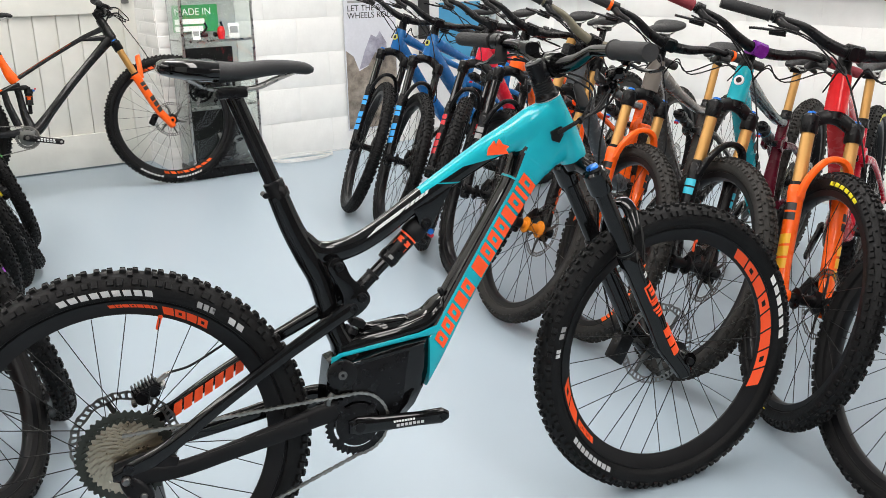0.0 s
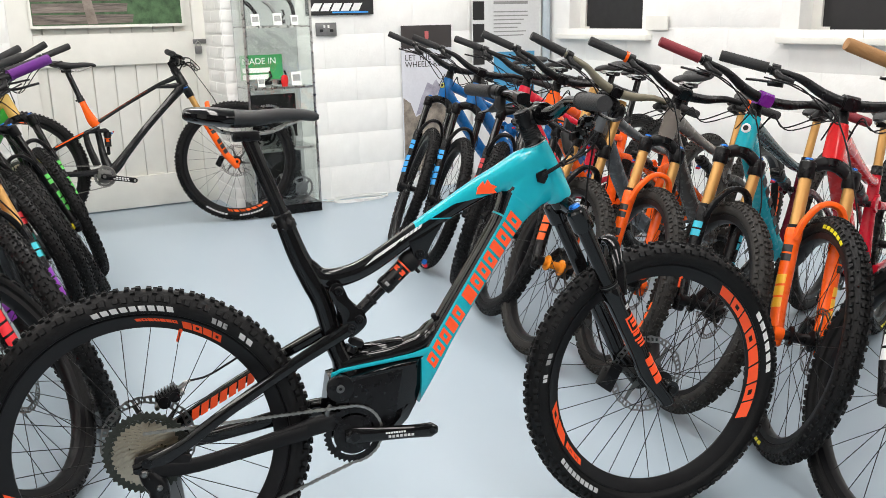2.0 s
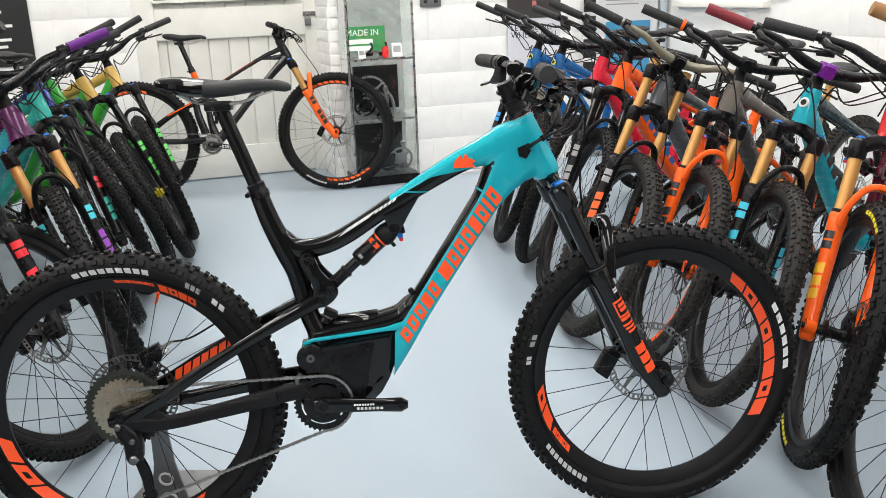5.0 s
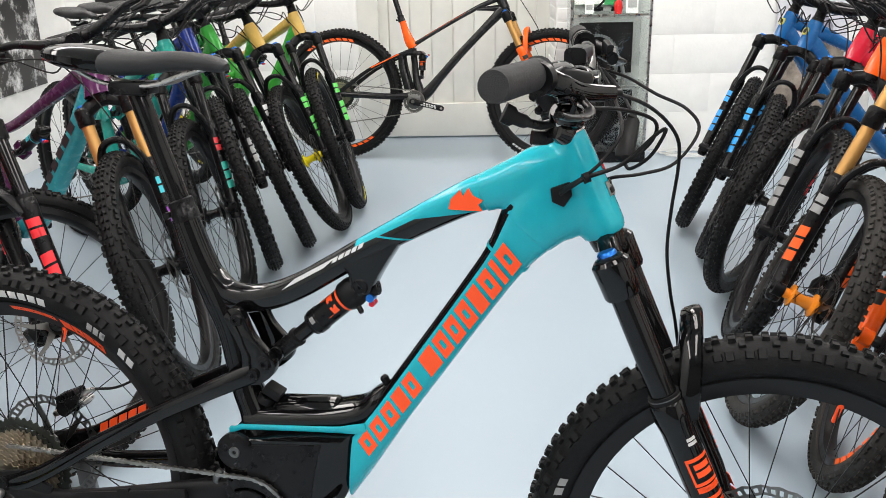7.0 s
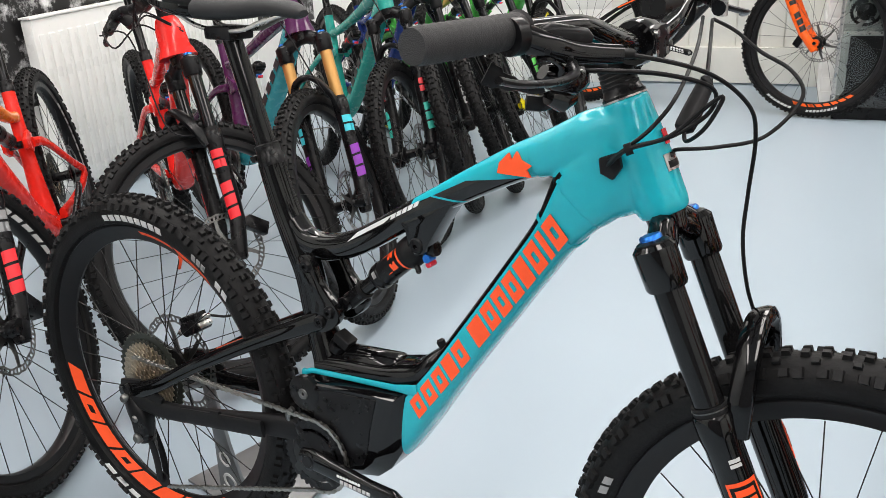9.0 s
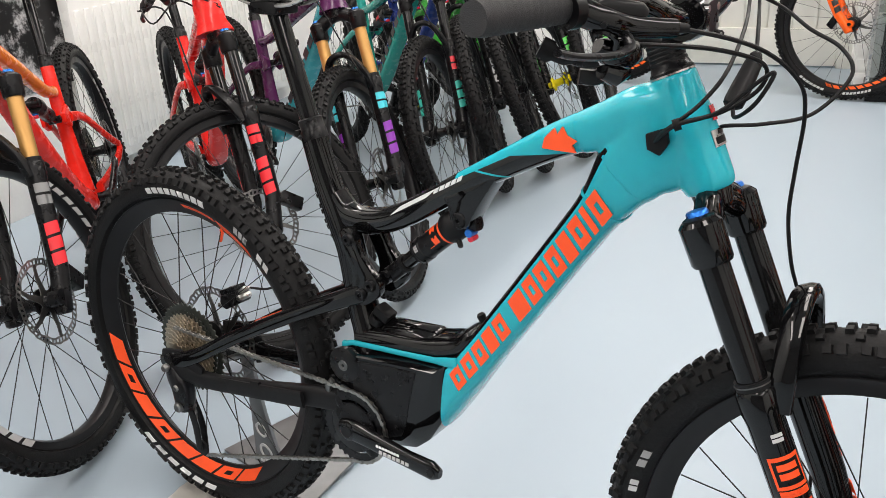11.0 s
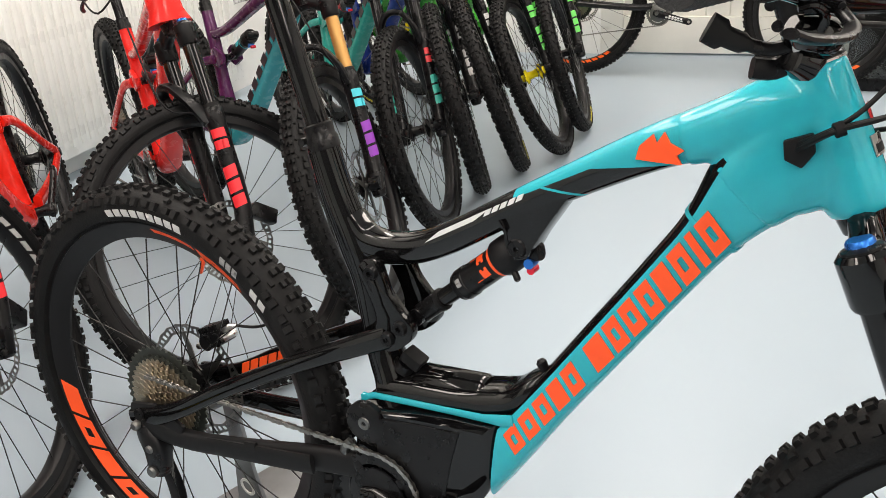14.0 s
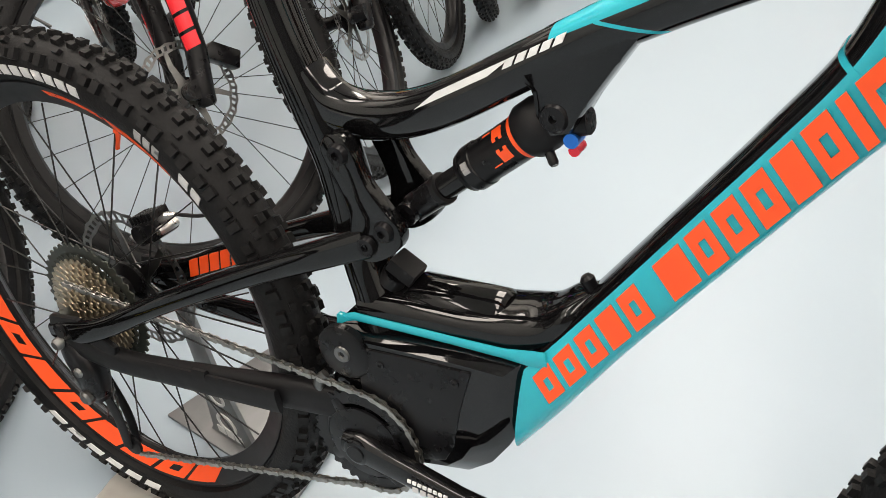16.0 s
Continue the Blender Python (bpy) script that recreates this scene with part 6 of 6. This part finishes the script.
rng = random.Random(21)
for k in range(9):
    z0 = (0.075, 0.43, 1.18)[k % 3]
    item = part("crank_arm", tube(spline([(-0.02, 0, 0), (0.005, 0.004, 0.06), (0.0, 0, 0.13), (-0.025, 0, 0.175)], 3), (0.012, 0.009), seg=10, power=0.75), GREYMETAL if k % 2 else SATIN, None, m=pose(CX - 0.15 + 0.037 * k, CY - 0.02 - 0.06 * rng.random(), z0, rng.uniform(-14, 4), rng.uniform(-25, 25), rng.uniform(-40, 40)))
    tagged(item, "grey crank arm leaning among parts in the display cabinet", "crank arm")

# ---- radiator and pictures on the walls ----
rad = part("radiator", slab(WEST + 0.03, WEST + 0.085, 1.68, 3.28, 0.09, 0.79, 0.012), RADIATOR)
tagged(rad, "white panel radiator on the wall", "radiator")
y = 1.71
while y < 3.24:
    put("radiator_rib", shared("radiator_rib", lambda: block(0.012, 0.030, 0.60, 0.0055), RADIATOR), rad, pose(WEST + 0.086, y + 0.01, 0.430))
    y += 0.052
part("radiator_grille", slab(WEST + 0.03, WEST + 0.088, 1.675, 3.285, 0.79, 0.798, 0.002), RADIATOR, rad)


def picture_material(name, dark, light, scale, contrast=0.12, stretch=(1, 1, 1), detail=8.0, shift=0.0):
    m = bpy.data.materials.new(name)
    m.use_nodes = True
    n, l = m.node_tree.nodes, m.node_tree.links
    tex, mp, noi, rmp = n.new("ShaderNodeTexCoord"), n.new("ShaderNodeMapping"), n.new("ShaderNodeTexNoise"), n.new("ShaderNodeValToRGB")
    mp.inputs["Scale"].default_value = stretch
    noi.inputs["Scale"].default_value, noi.inputs["Detail"].default_value, noi.inputs["Roughness"].default_value = scale, detail, 0.7
    rmp.color_ramp.elements[0].position, rmp.color_ramp.elements[1].position = 0.5 + shift - contrast, 0.5 + shift + contrast
    rmp.color_ramp.elements[0].color, rmp.color_ramp.elements[1].color = (*dark, 1), (*light, 1)
    l.new(tex.outputs["Object"], mp.inputs["Vector"])
    l.new(mp.outputs[0], noi.inputs["Vector"])
    l.new(noi.outputs[0], rmp.inputs[0])
    l.new(rmp.outputs[0], n["Principled BSDF"].inputs["Base Color"])
    n["Principled BSDF"].inputs["Roughness"].default_value = 0.4
    return m


mural = part("mural", slab(WEST, WEST + 0.006, -1.2, 4.05, 0.45, 2.0), picture_material("winter_print", (0.008, 0.008, 0.009), (0.75, 0.75, 0.76), 9.0, 0.07, detail=12.0, shift=0.07))
tagged(mural, "black and white print of snowy trees on the wall", "picture")

INKBLACK = flat_ink((0.012, 0.012, 0.013))
poster = part("wall_poster", slab(-1.95, -0.94, DOORWALL - 0.012, DOORWALL - 0.002, 0.84, 1.75), INKBLACK)
tagged(poster, "black poster with small white print on the wall", "poster")
bars("print_line", -1.42, -0.99, 1.18, 6, 0.042, 0.017, DOORWALL - 0.012, WHITEINK, poster, 7)
part("print_title", slab(-1.42, -1.17, DOORWALL - 0.0135, DOORWALL - 0.012, 0.885, 0.917), WHITEINK, poster)
ring_ = lathe(bmesh.new(), [(0.075, -0.001), (0.083, -0.001), (0.083, 0.001), (0.075, 0.001)], 32, True)
part("print_ring", ring_, flat_ink((0.55, 0.03, 0.03)), poster, m=pose(-1.56, DOORWALL - 0.0125, 1.02))

# poster with rocks and a sky
pos = part("trail_poster", slab(2.10, 2.50, NORTH - 0.020, NORTH - 0.012, 0.12, 1.155), flat_ink((0.62, 0.63, 0.68)))
tagged(pos, "tall poster of a rocky mountain trail on the wall", "poster")
part("poster_head", slab(2.10, 2.50, NORTH - 0.0225, NORTH - 0.020, 0.999, 1.155), flat_ink((0.035, 0.03, 0.03)), pos)
part("poster_shield", plate([(2.285, 1.115), (2.285, 1.07), (2.30, 1.05), (2.315, 1.07), (2.315, 1.115)], NORTH - 0.024, NORTH - 0.0224), flat_ink((0.5, 0.12, 0.12)), pos)
words("poster_title", "LET THE BIG\nWHEELS ROLL", 0.056, pose(2.125, NORTH - 0.0205, 0.918, 90, 0, 0), INKBLACK, pos, 0.85)
bars("poster_line", 2.13, 2.36, 0.985, 1, 0.04, 0.014, NORTH - 0.020, GREYINK, pos, 3)
rocks = picture_material("rock_print", (0.04, 0.03, 0.025), (0.42, 0.36, 0.30), 9.0, 0.2)
part("poster_rock", plate([(2.105, 0.13), (2.495, 0.13), (2.495, 0.60), (2.44, 0.66), (2.40, 0.60), (2.33, 0.64), (2.27, 0.55), (2.20, 0.52), (2.16, 0.62), (2.105, 0.66)], NORTH - 0.022, NORTH - 0.020), rocks, pos)
part("poster_peak", plate([(2.20, 0.53), (2.42, 0.61), (2.42, 0.70), (2.37, 0.78), (2.34, 0.74), (2.30, 0.76), (2.25, 0.66)], NORTH - 0.0212, NORTH - 0.0200), picture_material("peak_print", (0.16, 0.15, 0.20), (0.45, 0.44, 0.52), 12.0, 0.2), pos)

ban = part("roll_up_banner", slab(2.66, 3.26, NORTH - 0.05, NORTH - 0.044, 0.06, 1.95), flat_ink((0.66, 0.665, 0.67)))
tagged(ban, "white roll-up banner with grey print", "banner")
part("banner_base", slab(2.64, 3.28, NORTH - 0.10, NORTH - 0.012, 0.0, 0.07, 0.01), STEEL, ban)
for k in range(6):
    part("banner_strip", slab(2.665, 2.76, NORTH - 0.0515, NORTH - 0.0502, 0.55 + 0.158 * k, 0.68 + 0.158 * k), INKBLACK, ban)
bars("print_line", 2.84, 3.16, 1.40, 3, 0.045, 0.02, NORTH - 0.0502, GREYINK, ban, 5)
bars("print_line", 2.84, 3.16, 1.24, 7, 0.028, 0.008, NORTH - 0.0502, GREYINK, ban, 6)
part("print_block", slab(2.84, 3.2, NORTH - 0.052, NORTH - 0.0502, 0.55, 0.95), flat_ink((0.05, 0.28, 0.5)), ban)

flag = part("wall_flag", slab(1.417, 1.90, NORTH - 0.018, NORTH - 0.012, 1.235, 1.62), INKBLACK)
tagged(flag, "black wall flag with blue and white emblem", "flag")
part("emblem", marks(lambda u, v, h: (1.46 + 0.36 * u, NORTH - 0.0182 - h, 1.262 + 0.05 * v), 5, slant=0.4), WHITEINK, flag)
part("emblem_line", slab(1.60, 1.86, NORTH - 0.0196, NORTH - 0.0182, 1.248, 1.258), flat_ink((0.03, 0.3, 0.7)), flag)
part("emblem_disc", lathe(bmesh.new(), [(0.0005, -0.001), (0.06, -0.001), (0.06, 0.001)], 24), flat_ink((0.03, 0.2, 0.6)), flag, m=pose(1.66, NORTH - 0.0195, 1.40))


def socket(name, m, mat, label, w=0.146, h=0.086):
    s = part(name, block(w, 0.012, h, 0.004), mat, None, m=m)
    tagged(s, label, "socket")
    for sx in (-0.036, 0.036):
        part("switch", block(0.012, 0.006, 0.02, 0.001, pose(sx * 0.4, -0.008, 0.018)), WHITEINK, s)
        part("socket_hole", block(0.024, 0.003, 0.018, 0.001, pose(sx, -0.0068, -0.008)), INKBLACK, s)
    return s


socket("wall_socket", pose(1.553, NORTH - 0.013, 1.145), GREYMETAL, "brushed metal double socket on the wall")
socket("fused_socket", pose(EAST - 0.02, 2.80, 1.145, 0, 0, 90), DOORPAINT, "white plastic socket box under the window", 0.20, 0.09)

# white cable in coils on the floor by the wall
WIRE = material("white_cable", (0.72, 0.72, 0.70), 0.5, vary=0.05)
pts = [(1.36, 3.90, 0.12), (1.42, 3.93, 0.012)]
for k in range(26):
    a = k * 0.62
    pts.append((1.66 + 0.20 * math.cos(a) * (1 + 0.12 * math.sin(k)), 3.86 + 0.09 * math.sin(a), 0.008 + 0.0008 * k))
pts += [(2.0, 3.97, 0.008), (2.6, 3.99, 0.008)]
tagged(part("cable", sweep(bmesh.new(), spline(pts, 5), 0.004, seg=6, side=(0, 0, 1)), WIRE), "loose white cable coiled on the floor", "cable")
pipe = part("pipe", tube([(EAST - 0.05, NORTH - 0.06, 0), (EAST - 0.05, NORTH - 0.06, TOP)], 0.03, seg=18, side=(1, 0, 0)), flat_ink((0.40, 0.46, 0.50)))
tagged(pipe, "pale grey-blue pipe in the corner", "pipe", kind="structure")

# print of stacked logs on the door, and its padlock
logs = part("door_picture", slab(-0.19, 0.71, DOORWALL - 0.012, DOORWALL + 0.002, 1.205, 1.62), picture_material("leaf_print", (0.01, 0.03, 0.012), (0.10, 0.20, 0.09), 14.0, 0.2), door)
for k in range(4):
    z = 1.212 + 0.068 * k
    part("printed_log", plate([(-0.185, z), (0.40 - 0.03 * k, z + 0.004), (0.41 - 0.03 * k, z + 0.055), (-0.185, z + 0.058)], DOORWALL - 0.0145, DOORWALL - 0.012), picture_material("log_print", (0.05, 0.04, 0.035), (0.30, 0.25, 0.22), 10.0, 0.2, (0.6, 1, 9)), door)
part("printed_post", plate([(0.13, 1.21), (0.19, 1.21), (0.12, 1.60), (0.07, 1.60)], DOORWALL - 0.0165, DOORWALL - 0.0145), picture_material("post_print", (0.14, 0.11, 0.09), (0.36, 0.31, 0.27), 10.0, 0.2), door)
for a in ((-0.205, -0.19, 1.19, 1.635), (0.71, 0.725, 1.19, 1.635)):
    part("picture_frame", slab(a[0], a[1], DOORWALL - 0.02, DOORWALL + 0.002, a[2], a[3]), DOORPAINT, door)
part("picture_frame", slab(-0.19, 0.71, DOORWALL - 0.02, DOORWALL + 0.002, 1.188, 1.205), DOORPAINT, door)
lock = part("padlock", block(0.045, 0.02, 0.05, 0.006), GREYMETAL, door, m=pose(0.80, DOORWALL - 0.02, 1.03))
part("shackle", tube([(-0.014, 0, 0.02), (-0.014, 0, 0.045), (0, 0, 0.058), (0.014, 0, 0.045), (0.014, 0, 0.02)], 0.004, seg=8), STEEL, lock)
part("hasp", slab(0.77, 0.86, DOORWALL - 0.014, DOORWALL - 0.005, 1.07, 1.10, 0.002), GREYMETAL, door)

# floor stand under the rear axle of the electric bike, and the sheet by its wheel
STAND = material("stand_grey", (0.20, 0.205, 0.21), 0.4, 0.6, vary=0.15, scale=30)
stand = part("bike_stand", plate([(-0.06, 0.0), (0.07, 0.0), (0.055, 0.02), (0.03, 0.16), (0.022, 0.31), (-0.012, 0.31), (-0.02, 0.16), (-0.045, 0.02)], -0.004, 0.004, 0.002), STAND, None, m=pose(-0.352, 0.262, 0.0, 4, 0, -20))
tagged(stand, "grey metal floor stand with white printed marks", "bike stand")
part("foot", plate([(-0.14, -0.11), (0.16, -0.11), (0.12, 0.10), (-0.10, 0.10)], -0.0035, 0.0035, 0.002), STAND, stand, m=pose(0.0, 0.085, 0.005, -90, 0, 0))
part("hook", tube([(-0.004, 0, 0.30), (0.004, -0.05, 0.315), (0.004, -0.09, 0.325)], 0.006, seg=8, side=(1, 0, 0)), STAND, stand)
for z, r in ((0.055, 0.022), (0.115, 0.018)):
    part("stand_mark", lathe(bmesh.new(), [(r * 0.72, -0.001), (r, -0.001), (r, 0.001), (r * 0.72, 0.001)], 24, True), WHITEINK, stand, m=pose(0.004, -0.0055, z))
part("stand_mark", marks(lambda u, v, h: (-0.028 + 0.06 * u, -0.0045 - h, 0.018 + 0.016 * v), 3), WHITEINK, stand)
sheet = bmesh.new()
nx, ny = 8, 6
gridv = [[sheet.verts.new((-0.095 + 0.19 * i / nx, -0.05 + 0.10 * j / ny, 0.003 + 0.004 * noise.noise(Vector((i * 0.5, j * 0.6, 1.0))) + 0.004 * (1 if j == 0 else 0))) for j in range(ny + 1)] for i in range(nx + 1)]
for i in range(nx):
    for j in range(ny):
        sheet.faces.new((gridv[i][j], gridv[i + 1][j], gridv[i + 1][j + 1], gridv[i][j + 1]))
bmesh.ops.solidify(sheet, geom=sheet.faces[:], thickness=0.0015)
tagged(part("paper_sheet", sheet, material("paper", (0.66, 0.64, 0.60), 0.8, vary=0.10, scale=25), None, m=pose(-0.412, 0.118, 0.002, 0, 0, -6)), "creased off-white paper sheet on the floor", "paper")

# ---- wall blocks, last ----
blocks_on(north, 1.09, EAST, 0.0, 1.7, lambda u, z, d: pose(u, NORTH + 0.0085 + d, z))
for w_, lo, hi, a, b in (("low", 0.0, 1.06, -0.9, 3.9),):
    host = bpy.data.objects["wall_east_low"]
    blocks_on(host, a, b, lo, hi, lambda u, z, d: pose(EAST + 0.0085 + d, u, z, 0, 0, 90), seed=5)
blocks_on(bpy.data.objects["wall_east_pier.001"], WIN[1][1] + 0.12, WIN[0][0] - 0.12, 1.12, 1.60, lambda u, z, d: pose(EAST + 0.0085 + d, u, z, 0, 0, 90), seed=6)
blocks_on(bpy.data.objects["wall_door_side"], WEST, -0.34, 0.0, 1.7, lambda u, z, d: pose(u, DOORWALL + 0.0085 + d, z), seed=7)
bricks_on(north, 0.862, 1.087, 1.75, lambda u, z, d: pose(u, NORTH + 0.0065 + d, z))
bricks_on(bpy.data.objects["pier"], NORTH + 0.012, DOORWALL, 1.75, lambda u, z, d: pose(0.8665 + d, u, z, 0, 0, 90), seed=12)
